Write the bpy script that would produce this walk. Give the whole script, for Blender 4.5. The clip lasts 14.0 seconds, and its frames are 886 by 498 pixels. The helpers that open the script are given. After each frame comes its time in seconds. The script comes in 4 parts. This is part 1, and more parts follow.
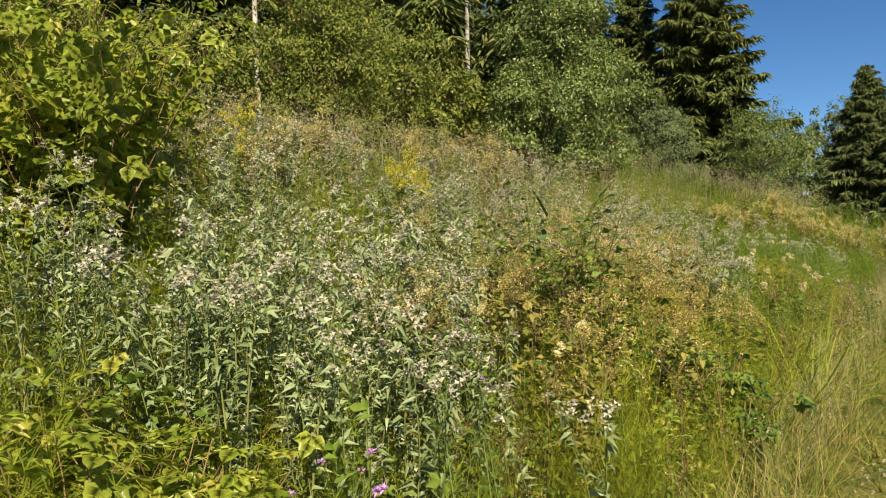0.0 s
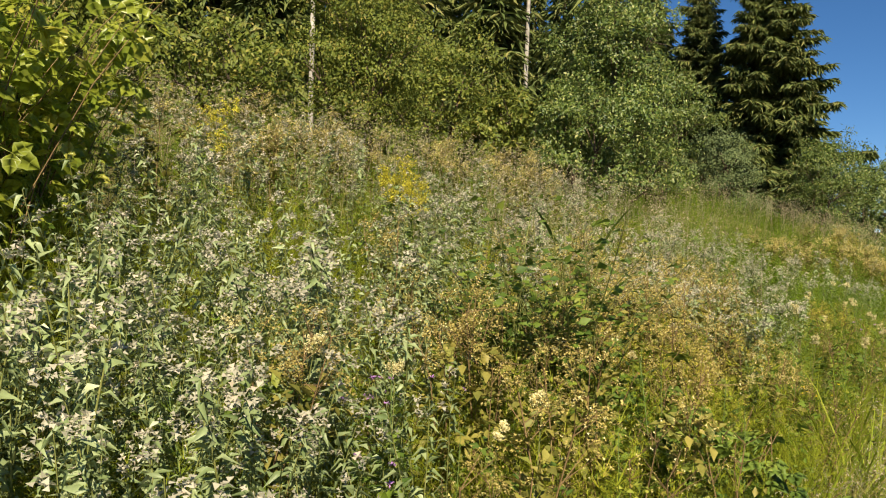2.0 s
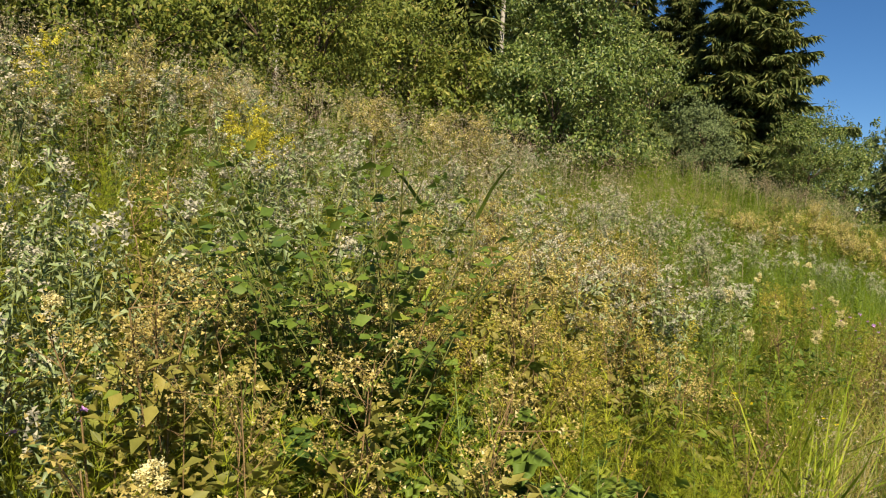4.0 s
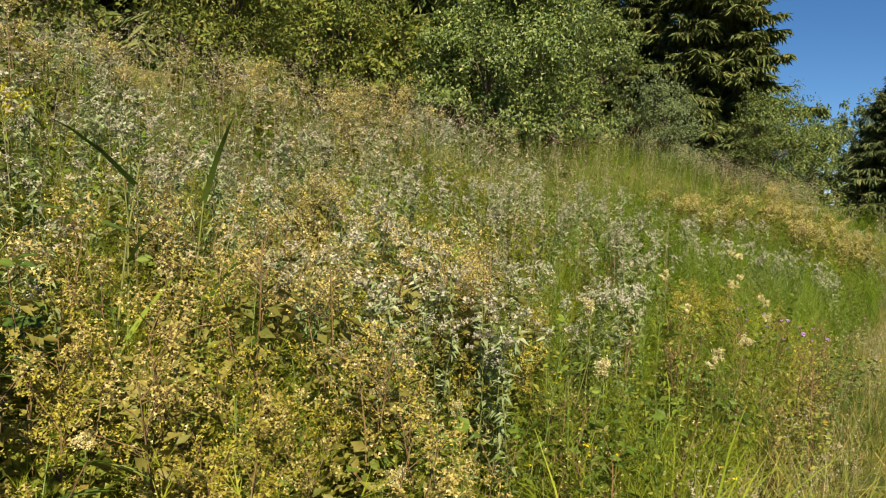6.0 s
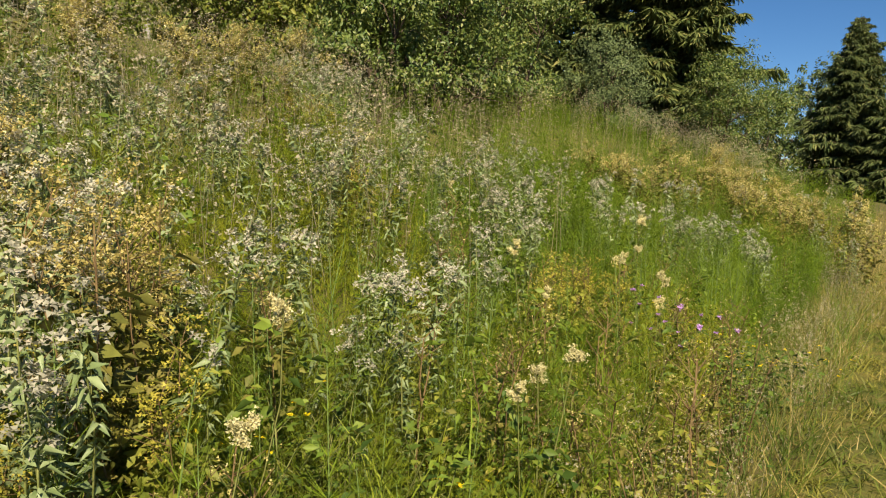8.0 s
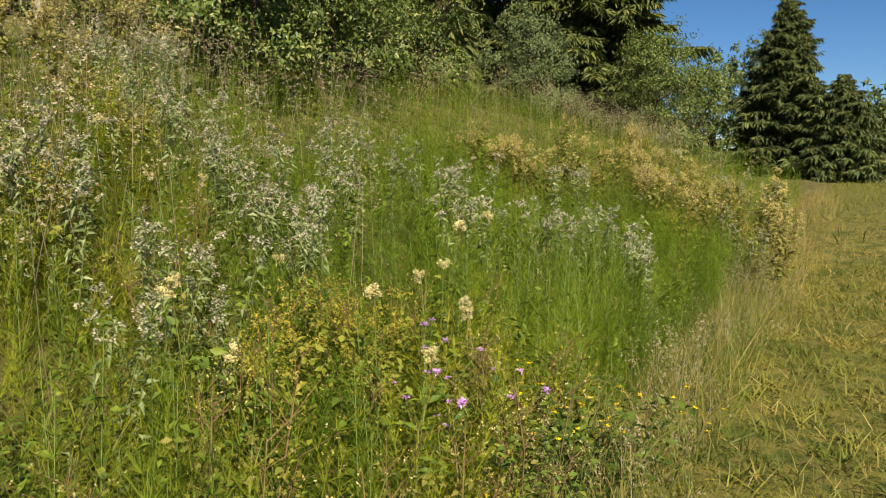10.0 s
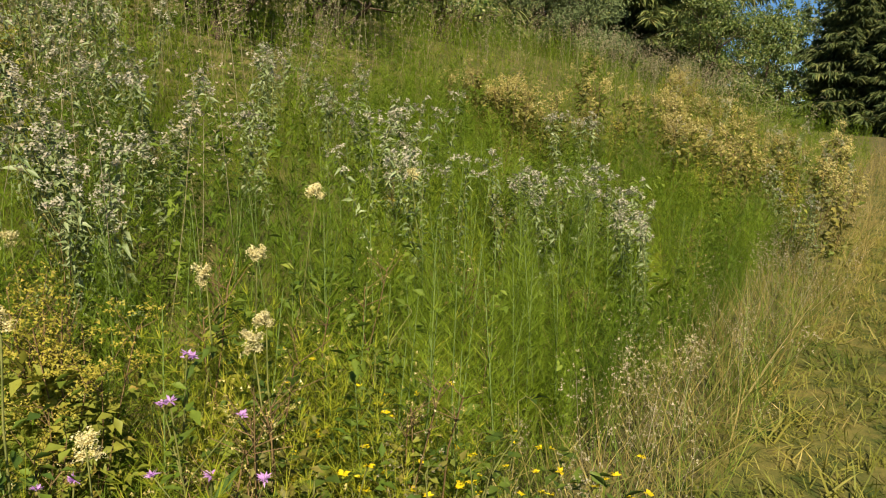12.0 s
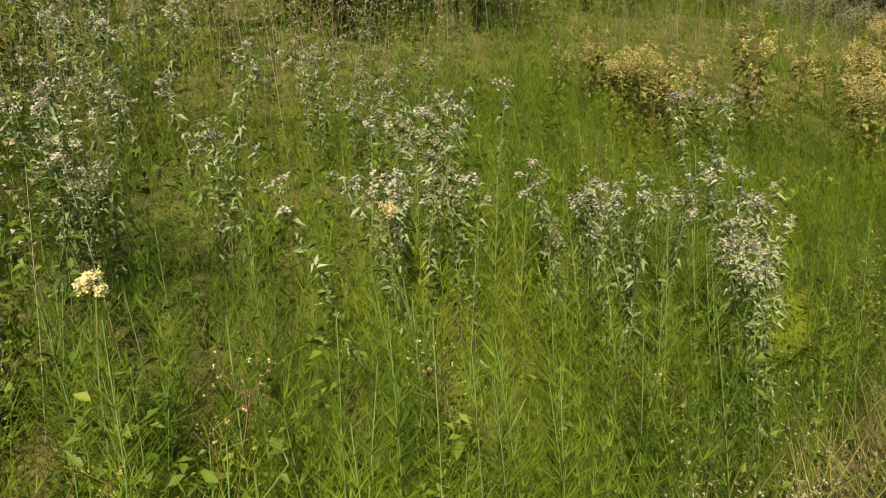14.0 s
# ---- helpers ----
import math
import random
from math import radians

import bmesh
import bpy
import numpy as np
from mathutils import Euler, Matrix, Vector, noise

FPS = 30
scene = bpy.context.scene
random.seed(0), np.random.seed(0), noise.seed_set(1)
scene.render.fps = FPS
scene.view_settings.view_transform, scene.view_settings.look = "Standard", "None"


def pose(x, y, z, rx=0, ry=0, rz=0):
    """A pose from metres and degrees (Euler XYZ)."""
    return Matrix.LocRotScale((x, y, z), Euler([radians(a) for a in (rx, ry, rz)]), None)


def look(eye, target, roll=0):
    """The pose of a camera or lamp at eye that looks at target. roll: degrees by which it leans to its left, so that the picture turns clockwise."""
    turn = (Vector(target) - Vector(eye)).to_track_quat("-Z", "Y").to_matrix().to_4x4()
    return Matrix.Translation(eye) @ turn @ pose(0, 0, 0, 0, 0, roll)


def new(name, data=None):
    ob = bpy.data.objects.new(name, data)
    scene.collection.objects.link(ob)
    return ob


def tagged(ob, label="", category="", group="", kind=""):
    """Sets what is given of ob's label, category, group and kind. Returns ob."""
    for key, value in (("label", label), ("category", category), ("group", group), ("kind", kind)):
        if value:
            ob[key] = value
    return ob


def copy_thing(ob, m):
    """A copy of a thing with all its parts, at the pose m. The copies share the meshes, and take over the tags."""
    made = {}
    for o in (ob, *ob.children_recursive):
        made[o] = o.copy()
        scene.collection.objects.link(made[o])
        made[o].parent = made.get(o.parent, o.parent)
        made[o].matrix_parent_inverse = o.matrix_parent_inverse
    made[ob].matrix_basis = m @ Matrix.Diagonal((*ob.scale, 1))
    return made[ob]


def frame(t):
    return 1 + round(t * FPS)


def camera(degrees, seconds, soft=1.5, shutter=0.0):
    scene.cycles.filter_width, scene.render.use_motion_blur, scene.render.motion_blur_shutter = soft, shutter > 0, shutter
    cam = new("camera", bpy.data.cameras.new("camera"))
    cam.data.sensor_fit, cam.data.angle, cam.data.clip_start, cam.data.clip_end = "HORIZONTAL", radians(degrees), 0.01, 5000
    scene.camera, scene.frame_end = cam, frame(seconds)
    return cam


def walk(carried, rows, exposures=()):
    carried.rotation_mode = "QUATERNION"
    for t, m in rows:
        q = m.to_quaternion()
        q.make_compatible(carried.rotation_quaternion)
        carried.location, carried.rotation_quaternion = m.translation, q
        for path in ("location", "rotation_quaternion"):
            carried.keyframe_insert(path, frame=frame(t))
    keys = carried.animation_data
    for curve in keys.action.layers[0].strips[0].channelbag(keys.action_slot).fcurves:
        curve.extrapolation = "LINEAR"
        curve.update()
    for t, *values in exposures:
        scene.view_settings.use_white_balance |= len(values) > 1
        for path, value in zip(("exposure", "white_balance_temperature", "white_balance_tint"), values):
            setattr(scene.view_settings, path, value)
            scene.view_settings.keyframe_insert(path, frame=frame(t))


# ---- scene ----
cam = camera(58.10, 14.0, soft=1.1)
EXPO = 0.88
PATH = [
    (0.0, look((0.000, 0.000, 1.522), (-5.255, 8.507, 1.406), -3.12)),
    (0.5, look((-0.068, 0.205, 1.521), (-5.360, 8.688, 1.309), -2.79)),
    (1.0, look((-0.042, 0.551, 1.564), (-5.824, 8.708, 1.394), -4.53)),
    (1.5, look((-0.022, 0.743, 1.564), (-5.846, 8.869, 1.772), -4.99)),
    (2.0, look((-0.105, 1.099, 1.559), (-5.943, 9.217, 1.668), 0.06)),
    (2.5, look((-0.094, 1.430, 1.510), (-5.904, 9.570, 1.478), 0.51)),
    (3.0, look((-0.031, 1.870, 1.548), (-5.817, 10.026, 1.488), 0.13)),
    (3.2, look((-0.064, 2.005, 1.521), (-5.858, 10.155, 1.451), 0.40)),
    (5.3, look((-0.163, 3.559, 1.584), (-5.680, 11.884, 1.088), 0.95)),
    (5.5, look((-0.166, 3.717, 1.581), (-5.656, 12.063, 1.126), 1.06)),
    (6.0, look((-0.082, 4.205, 1.586), (-5.532, 12.577, 1.134), 0.92)),
    (6.5, look((-0.124, 4.590, 1.562), (-5.572, 12.965, 1.131), 0.71)),
    (7.0, look((-0.194, 5.080, 1.562), (-5.625, 13.458, 1.007), 1.61)),
    (7.5, look((-0.104, 5.553, 1.558), (-5.494, 13.938, 0.757), 1.20)),
    (8.0, look((-0.065, 5.977, 1.514), (-5.136, 14.554, 0.664), 0.79)),
    (8.5, look((-0.109, 6.421, 1.542), (-4.591, 15.290, 0.423), 1.48)),
    (9.0, look((-0.052, 6.912, 1.510), (-4.438, 15.827, 0.385), 1.39)),
    (9.2, look((-0.002, 7.090, 1.572), (-4.350, 16.032, 0.510), 0.64)),
    (11.3, look((0.151, 8.794, 1.533), (-4.543, 17.545, 0.351), 0.07)),
    (11.5, look((0.110, 8.975, 1.536), (-4.582, 17.708, 0.221), 1.47)),
    (12.0, look((0.118, 9.392, 1.513), (-4.963, 17.845, -0.140), 0.70)),
    (12.5, look((0.163, 9.783, 1.580), (-5.731, 17.687, -0.092), -0.24)),
    (13.0, look((0.016, 10.129, 1.554), (-6.672, 17.367, -0.142), 0.43)),
    (13.5, look((-0.048, 10.412, 1.555), (-7.088, 17.315, -0.112), -0.75)),
    (14.0, look((-0.002, 10.944, 1.573), (-6.977, 17.880, -0.229), -3.90)),
]
walk(cam, PATH, [(0.0, EXPO + 0.17), (6.5, EXPO + 0.12), (9.2, EXPO + 0.07), (14.0, EXPO)])

# ---------------------------------------------------------------- light
world = bpy.data.worlds.new("sky")
scene.world = world
world.use_nodes = True
wn = world.node_tree
sky = wn.nodes.new("ShaderNodeTexSky")
sky.sky_type = "NISHITA"
sky.sun_disc = False
SUN_AZ, SUN_EL = 138.0, 38.0          # degrees clockwise from +Y, degrees above the horizon
sky.sun_elevation = radians(SUN_EL)
sky.sun_rotation = radians(SUN_AZ)
sky.air_density, sky.dust_density, sky.ozone_density = 1.0, 0.0, 5.0
sky.altitude = 2500
wn.nodes["Background"].inputs["Strength"].default_value = 0.048
deep = wn.nodes.new("ShaderNodeHueSaturation")
deep.inputs["Saturation"].default_value = 1.15
wn.links.new(sky.outputs[0], deep.inputs["Color"])
wn.links.new(deep.outputs[0], wn.nodes["Background"].inputs["Color"])
sun = new("sun", bpy.data.lights.new("sun", "SUN"))
sun.data.energy = 5.0
sun.data.angle = radians(0.5)
sun.data.color = (1.0, 0.87, 0.64)
SX = math.cos(radians(SUN_EL)) * math.sin(radians(SUN_AZ))
SY = math.cos(radians(SUN_EL)) * math.cos(radians(SUN_AZ))
SZ = math.sin(radians(SUN_EL))
sun.matrix_world = look((SX * 60, SY * 60, SZ * 60), (0, 0, 0))

rng = np.random.default_rng(7)


# ---------------------------------------------------------------- materials
def foliage(name, ca, cb, cc=None, through_light=0.35, rough=0.55, patch=0.7, gloss=0.25, blotch=0.0):
    """Leaf or blade: colour differs from piece to piece and from patch to patch; light passes through it."""
    m = bpy.data.materials.new(name)
    m.use_nodes = True
    t = m.node_tree
    n, l = t.nodes, t.links
    b = n["Principled BSDF"]
    geo = n.new("ShaderNodeNewGeometry")
    info = n.new("ShaderNodeObjectInfo")
    add = n.new("ShaderNodeMath")
    add.operation = "ADD"
    l.new(geo.outputs["Random Per Island"], add.inputs[0])
    l.new(info.outputs["Random"], add.inputs[1])
    wrap = n.new("ShaderNodeMath")
    wrap.operation = "FRACT"
    l.new(add.outputs[0], wrap.inputs[0])
    ramp = n.new("ShaderNodeValToRGB")
    e = ramp.color_ramp.elements
    e[0].color, e[1].color = (*ca, 1), (*cb, 1)
    if cc:
        k = e.new(0.86)
        k.color = (*cb, 1)
        e[2].color = (*cc, 1)
    l.new(wrap.outputs[0], ramp.inputs[0])
    noi = n.new("ShaderNodeTexNoise")
    noi.inputs["Scale"].default_value = patch
    noi.inputs["Detail"].default_value = 4
    l.new(geo.outputs["Position"], noi.inputs["Vector"])
    fine = n.new("ShaderNodeTexNoise")
    fine.inputs["Scale"].default_value = 60
    l.new(geo.outputs["Position"], fine.inputs["Vector"])
    if blotch:
        spread = n.new("ShaderNodeMapRange")
        spread.inputs["From Min"].default_value, spread.inputs["From Max"].default_value = 0.34, 0.66
        l.new(noi.outputs[0], spread.inputs[0])
        blend = n.new("ShaderNodeMix")
        blend.inputs[0].default_value = blotch
        l.new(wrap.outputs[0], blend.inputs[2])
        l.new(spread.outputs[0], blend.inputs[3])
        l.new(blend.outputs[0], ramp.inputs[0])
    mul = n.new("ShaderNodeMath")
    mul.operation = "MULTIPLY_ADD"
    l.new(noi.outputs[0], mul.inputs[0])
    mul.inputs[1].default_value, mul.inputs[2].default_value = 1.1, 0.2
    mul2 = n.new("ShaderNodeMath")
    mul2.operation = "MULTIPLY_ADD"
    l.new(fine.outputs[0], mul2.inputs[0])
    mul2.inputs[1].default_value = 0.5
    l.new(mul.outputs[0], mul2.inputs[2])
    hsv = n.new("ShaderNodeHueSaturation")
    l.new(ramp.outputs[0], hsv.inputs["Color"])
    l.new(mul2.outputs[0], hsv.inputs["Value"])
    l.new(hsv.outputs[0], b.inputs["Base Color"])
    b.inputs["Roughness"].default_value = rough
    b.inputs["Specular IOR Level"].default_value = gloss
    tr = n.new("ShaderNodeBsdfTranslucent")
    l.new(hsv.outputs[0], tr.inputs["Color"])
    mix = n.new("ShaderNodeMixShader")
    mix.inputs[0].default_value = through_light
    l.new(b.outputs[0], mix.inputs[1])
    l.new(tr.outputs[0], mix.inputs[2])
    l.new(mix.outputs[0], n["Material Output"].inputs["Surface"])
    return m


def solid(name, ca, cb, scale=6.0, rough=0.85, bump=0.4, stretch=(1, 1, 1), mid=(0.4, 0.62)):
    """Bark, soil: two colours mixed by noise, with relief."""
    m = bpy.data.materials.new(name)
    m.use_nodes = True
    t = m.node_tree
    n, l = t.nodes, t.links
    b = n["Principled BSDF"]
    tc = n.new("ShaderNodeTexCoord")
    mp = n.new("ShaderNodeMapping")
    mp.inputs["Scale"].default_value = stretch
    l.new(tc.outputs["Object"], mp.inputs[0])
    a = n.new("ShaderNodeTexNoise")
    a.inputs["Scale"].default_value = scale
    a.inputs["Detail"].default_value = 8
    a.inputs["Roughness"].default_value = 0.7
    l.new(mp.outputs[0], a.inputs["Vector"])
    ramp = n.new("ShaderNodeValToRGB")
    e = ramp.color_ramp.elements
    e[0].color, e[1].color = (*ca, 1), (*cb, 1)
    e[0].position, e[1].position = mid
    l.new(a.outputs[0], ramp.inputs[0])
    l.new(ramp.outputs[0], b.inputs["Base Color"])
    bp = n.new("ShaderNodeBump")
    bp.inputs["Strength"].default_value = bump
    bp.inputs["Distance"].default_value = 0.03
    l.new(a.outputs[0], bp.inputs["Height"])
    l.new(bp.outputs[0], b.inputs["Normal"])
    b.inputs["Roughness"].default_value = rough
    b.inputs["Specular IOR Level"].default_value = 0.2
    return m


M_HAZE = foliage("bent_grass", (0.30, 0.27, 0.13), (0.46, 0.40, 0.27), (0.52, 0.42, 0.33), 0.4, patch=0.5)
M_THATCH = solid("mown_thatch", (0.05, 0.07, 0.012), (0.18, 0.15, 0.04), 4.0, 0.95, 0.8)
M_GROUND = solid("ground_thatch", (0.05, 0.05, 0.015), (0.17, 0.14, 0.05), 3.0, 0.95, 0.8)
M_HORSE = foliage("feathery_green", (0.085, 0.165, 0.012), (0.20, 0.27, 0.018), (0.33, 0.32, 0.03), 0.45, patch=1.1, blotch=0.6)
M_HORSE_Y = foliage("feathery_yellow_green", (0.16, 0.215, 0.015), (0.29, 0.31, 0.022), (0.42, 0.35, 0.05), 0.45, patch=0.6, blotch=0.5)
M_BLADE = foliage("grass_green", (0.085, 0.16, 0.018), (0.20, 0.26, 0.034), (0.42, 0.35, 0.08), 0.4, patch=0.8, blotch=0.5)
M_LUSH = foliage("coarse_blade", (0.20, 0.28, 0.02), (0.36, 0.40, 0.04), None, 0.45)
M_STRAW = foliage("straw", (0.19, 0.185, 0.045), (0.37, 0.30, 0.095), (0.15, 0.19, 0.035), 0.3, patch=0.8)
M_GILT = foliage("golden_straw", (0.22, 0.19, 0.05), (0.42, 0.325, 0.11), (0.56, 0.44, 0.20), 0.35, patch=1.2)
M_MOWN = foliage("mown_blade", (0.085, 0.14, 0.016), (0.26, 0.235, 0.045), (0.48, 0.35, 0.12), 0.3, patch=1.6, blotch=0.7)
M_SILVER = foliage("silver_leaf", (0.12, 0.175, 0.055), (0.29, 0.34, 0.165), (0.50, 0.52, 0.36), 0.28, 0.45, 1.6, 0.35, 0.3)
M_FLUFF = foliage("seed_fluff", (0.35, 0.33, 0.24), (0.52, 0.49, 0.38), (0.58, 0.48, 0.37), 0.35)
M_TAN = foliage("dried_panicle", (0.38, 0.31, 0.09), (0.58, 0.50, 0.18), (0.78, 0.72, 0.42), 0.35, patch=1.5)
M_RUST = foliage("rusty_panicle", (0.33, 0.26, 0.07), (0.52, 0.425, 0.14), (0.72, 0.65, 0.36), 0.35, patch=1.5)
M_YTAN = foliage("yellowing_panicle", (0.28, 0.26, 0.03), (0.45, 0.385, 0.06), (0.44, 0.32, 0.07), 0.35, patch=1.5)
M_BROWNLEAF = foliage("withered_leaf", (0.13, 0.14, 0.03), (0.25, 0.215, 0.05), (0.13, 0.18, 0.03), 0.3)
M_YLEAF = foliage("yellowing_leaf", (0.16, 0.20, 0.03), (0.31, 0.31, 0.05), (0.32, 0.23, 0.05), 0.4)
M_CREAM = foliage("cream_flower", (0.58, 0.51, 0.23), (0.76, 0.69, 0.40), None, 0.3)
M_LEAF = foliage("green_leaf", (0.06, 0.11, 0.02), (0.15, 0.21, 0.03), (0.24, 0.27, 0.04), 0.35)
M_RASP = foliage("raspberry_leaf", (0.22, 0.29, 0.03), (0.42, 0.46, 0.06), (0.56, 0.51, 0.09), 0.55, 0.35, 0.7, 0.5)
M_GOLD = foliage("goldenrod_flower", (0.42, 0.38, 0.03), (0.60, 0.53, 0.06), None, 0.3)
M_YELLOW = foliage("yellow_petal", (0.80, 0.58, 0.01), (0.85, 0.70, 0.02), None, 0.25)
M_PURPLE = foliage("purple_petal", (0.44, 0.22, 0.54), (0.60, 0.36, 0.68), None, 0.3)
M_ALDER = foliage("alder_leaf", (0.05, 0.095, 0.02), (0.15, 0.19, 0.036), (0.36, 0.36, 0.13), 0.3, 0.45, 0.9, 0.45)
M_BUSH = foliage("bush_leaf", (0.085, 0.125, 0.022), (0.21, 0.235, 0.04), (0.36, 0.30, 0.08), 0.4, 0.5, 0.9)
M_WILLOW = foliage("willow_leaf", (0.075, 0.11, 0.04), (0.17, 0.21, 0.085), None, 0.3)
M_SPRUCE = foliage("spruce_needle", (0.06, 0.09, 0.026), (0.145, 0.165, 0.045), (0.25, 0.23, 0.08), 0.2, 0.6, 0.6)
M_FIR = foliage("fir_needle", (0.055, 0.085, 0.03), (0.13, 0.155, 0.048), (0.20, 0.20, 0.07), 0.2, 0.6, 0.4)
M_PALESTEM = solid("jointed_stem", (0.10, 0.16, 0.035), (0.20, 0.26, 0.08), 30, 0.6, 0.2)
M_STEM = solid("green_stem", (0.10, 0.12, 0.03), (0.20, 0.20, 0.06), 20, 0.7, 0.2)
M_REDSTEM = solid("red_brown_stem", (0.12, 0.075, 0.035), (0.23, 0.16, 0.07), 20, 0.7, 0.2)
M_BARK = solid("brown_bark", (0.05, 0.035, 0.025), (0.14, 0.10, 0.07), 5, 0.9, 0.8, (1, 1, 0.2))
M_PALEBARK = solid("pale_bark", (0.20, 0.18, 0.155), (0.44, 0.41, 0.37), 3, 0.85, 0.5, (1, 1, 0.5))


# ---------------------------------------------------------------- mesh tools
def mesh_of(name, v, f, mat):
    """A triangle mesh from arrays of vertices and triangles."""
    me = bpy.data.meshes.new(name)
    v, f = np.asarray(v, np.float32), np.asarray(f, np.int32)
    me.vertices.add(len(v))
    me.vertices.foreach_set("co", v.ravel())
    me.loops.add(f.size)
    me.loops.foreach_set("vertex_index", f.ravel())
    me.polygons.add(len(f))
    me.polygons.foreach_set("loop_start", np.arange(0, f.size, 3, dtype=np.int32))
    me.update(calc_edges=True)
    me.materials.append(mat)
    return me


SMALL = ("leaf", "seed_head", "plume", "flower", "petal", "needles", "crown", "cup", "bough", "stem", "cane")


def part(name, geo, mat, parent, label=""):
    ob = new(name, mesh_of(name, *geo, mat))
    ob.parent = parent
    return tagged(ob, label, kind="stuff" if name in SMALL else "")


def join(geos):
    vs, fs, k = [], [], 0
    for v, f in geos:
        if len(v):
            vs.append(v)
            fs.append(np.asarray(f) + k)
            k += len(v)
    return np.concatenate(vs), np.concatenate(fs)


def unit(a):
    return a / np.maximum(np.linalg.norm(a, axis=-1, keepdims=True), 1e-9)


def stamp(geo, pos, ahead, size, up=None):
    """Copies of a small shape (root at the origin, growing along +Y, face up +Z) joined into one."""
    v, f = np.asarray(geo[0], float), np.asarray(geo[1])
    pos, ahead = np.asarray(pos, float), unit(np.asarray(ahead, float))
    n = len(pos)
    size = np.broadcast_to(np.asarray(size, float).reshape(-1, 1) if np.ndim(size) < 2 else size, (n, np.shape(size)[1] if np.ndim(size) == 2 else 1))
    if size.shape[1] == 1:
        size = np.repeat(size, 3, 1)
    if up is None:
        up = np.array([0, 0, 1.0]) + rng.normal(0, 0.45, (n, 3))
    x = unit(np.cross(ahead, up))
    z = np.cross(x, ahead)
    sv = v[None] * size[:, None]
    out = pos[:, None] + sv[..., :1] * x[:, None] + sv[..., 1:2] * ahead[:, None] + sv[..., 2:] * z[:, None]
    return out.reshape(-1, 3), (f[None] + (np.arange(n) * len(v))[:, None, None]).reshape(-1, 3)


def tube(pts, radii, sides=4):
    pts = np.asarray(pts, float)
    d = unit(np.gradient(pts, axis=0))
    ref = np.array([0.31, 0.95, 0.05])
    a = unit(np.cross(d, ref))
    b = np.cross(d, a)
    ang = np.arange(sides) * 2 * np.pi / sides
    ring = np.cos(ang)[None, :, None] * a[:, None] + np.sin(ang)[None, :, None] * b[:, None]
    v = (pts[:, None] + ring * np.asarray(radii)[:, None, None]).reshape(-1, 3)
    f = []
    for i in range(len(pts) - 1):
        for j in range(sides):
            p, q = i * sides + j, i * sides + (j + 1) % sides
            f += [(p, q, q + sides), (p, q + sides, p + sides)]
    return v, np.array(f)


def leaf_shape(w, fold=0.12, droop=0.15):
    return (np.array([(0, 0, 0), (-w, 0.42, fold * w * 2), (w, 0.42, fold * w * 2), (0, 0.5, 0), (0, 1, -droop)]),
            np.array([(0, 3, 1), (0, 2, 3), (1, 3, 4), (3, 2, 4)]))


def plain_leaf(w, fold=0.3, droop=0.2):
    """A small leaf of two faces folded along its middle."""
    return (np.array([(0, 0, 0), (-w, 0.45, fold * w), (0, 1, -droop), (w, 0.45, fold * w)]), np.array([(0, 2, 1), (0, 3, 2)]))


def broad_shape(w, droop=0.2):
    """A wider leaf with a toothed outline and a fold along its middle."""
    side = [(0.55 * w, 0.15), (w, 0.34), (0.82 * w, 0.5), (0.75 * w, 0.66), (0.4 * w, 0.82)]
    v, f = [(0, 0, 0)], []
    mids = [(0, y, 0.02 - droop * y * y) for _, y in side]
    v += mids
    for s in (-1, 1):
        base = len(v)
        v += [(s * x, y, 0.07 * x - droop * y * y) for x, y in side]
        seq = [base + i for i in range(5)]
        f.append((0, 1, seq[0]))
        for i in range(4):
            f += [(1 + i, 2 + i, seq[i + 1]), (1 + i, seq[i + 1], seq[i])]
    v.append((0, 1, -droop))
    t = len(v) - 1
    f += [(5, t, 10), (5, t, 15)]
    return np.array(v), np.array(f)


def blade_shape(bend=0.35, w=0.012):
    v = [(-w, 0, 0), (w, 0, 0), (-w * 0.8, 0.45, -bend * 0.18), (w * 0.8, 0.45, -bend * 0.18),
         (-w * 0.45, 0.8, -bend * 0.6), (w * 0.45, 0.8, -bend * 0.6), (0, 1.0, -bend)]
    f = [(0, 1, 3), (0, 3, 2), (2, 3, 5), (2, 5, 4), (4, 5, 6)]
    return np.array(v), np.array(f)


def short_blade(bend=0.35, w=0.012):
    return (np.array([(-w, 0, 0), (w, 0, 0), (-w * 0.7, 0.55, -bend * 0.3), (w * 0.7, 0.55, -bend * 0.3), (0, 1.0, -bend)]),
            np.array([(0, 1, 3), (0, 3, 2), (2, 3, 4)]))


BLOB = (np.array([(0.5, 0, 0), (-0.25, 0.43, 0), (-0.25, -0.43, 0), (0, 0, 0.55), (0, 0, -0.4)]),
        np.array([(0, 1, 3), (1, 2, 3), (2, 0, 3), (1, 0, 4), (2, 1, 4), (0, 2, 4)]))
_a5 = [2 * math.pi * i / 3 for i in range(3)]
SPRAY = (np.array([p for i, a in enumerate(_a5) for p in ((0, 0, 0), (0.5 * math.cos(a), 0.5 * math.sin(a), 0.28 * (-1) ** i), (0.5 * math.cos(a + 0.95), 0.5 * math.sin(a + 0.95), -0.12))]),
         np.array([(3 * i, 3 * i + 1, 3 * i + 2) for i in range(3)]))
LEAF_N, LEAF_M, LEAF_B = leaf_shape(0.13), plain_leaf(0.27), broad_shape(0.42, 0.14)


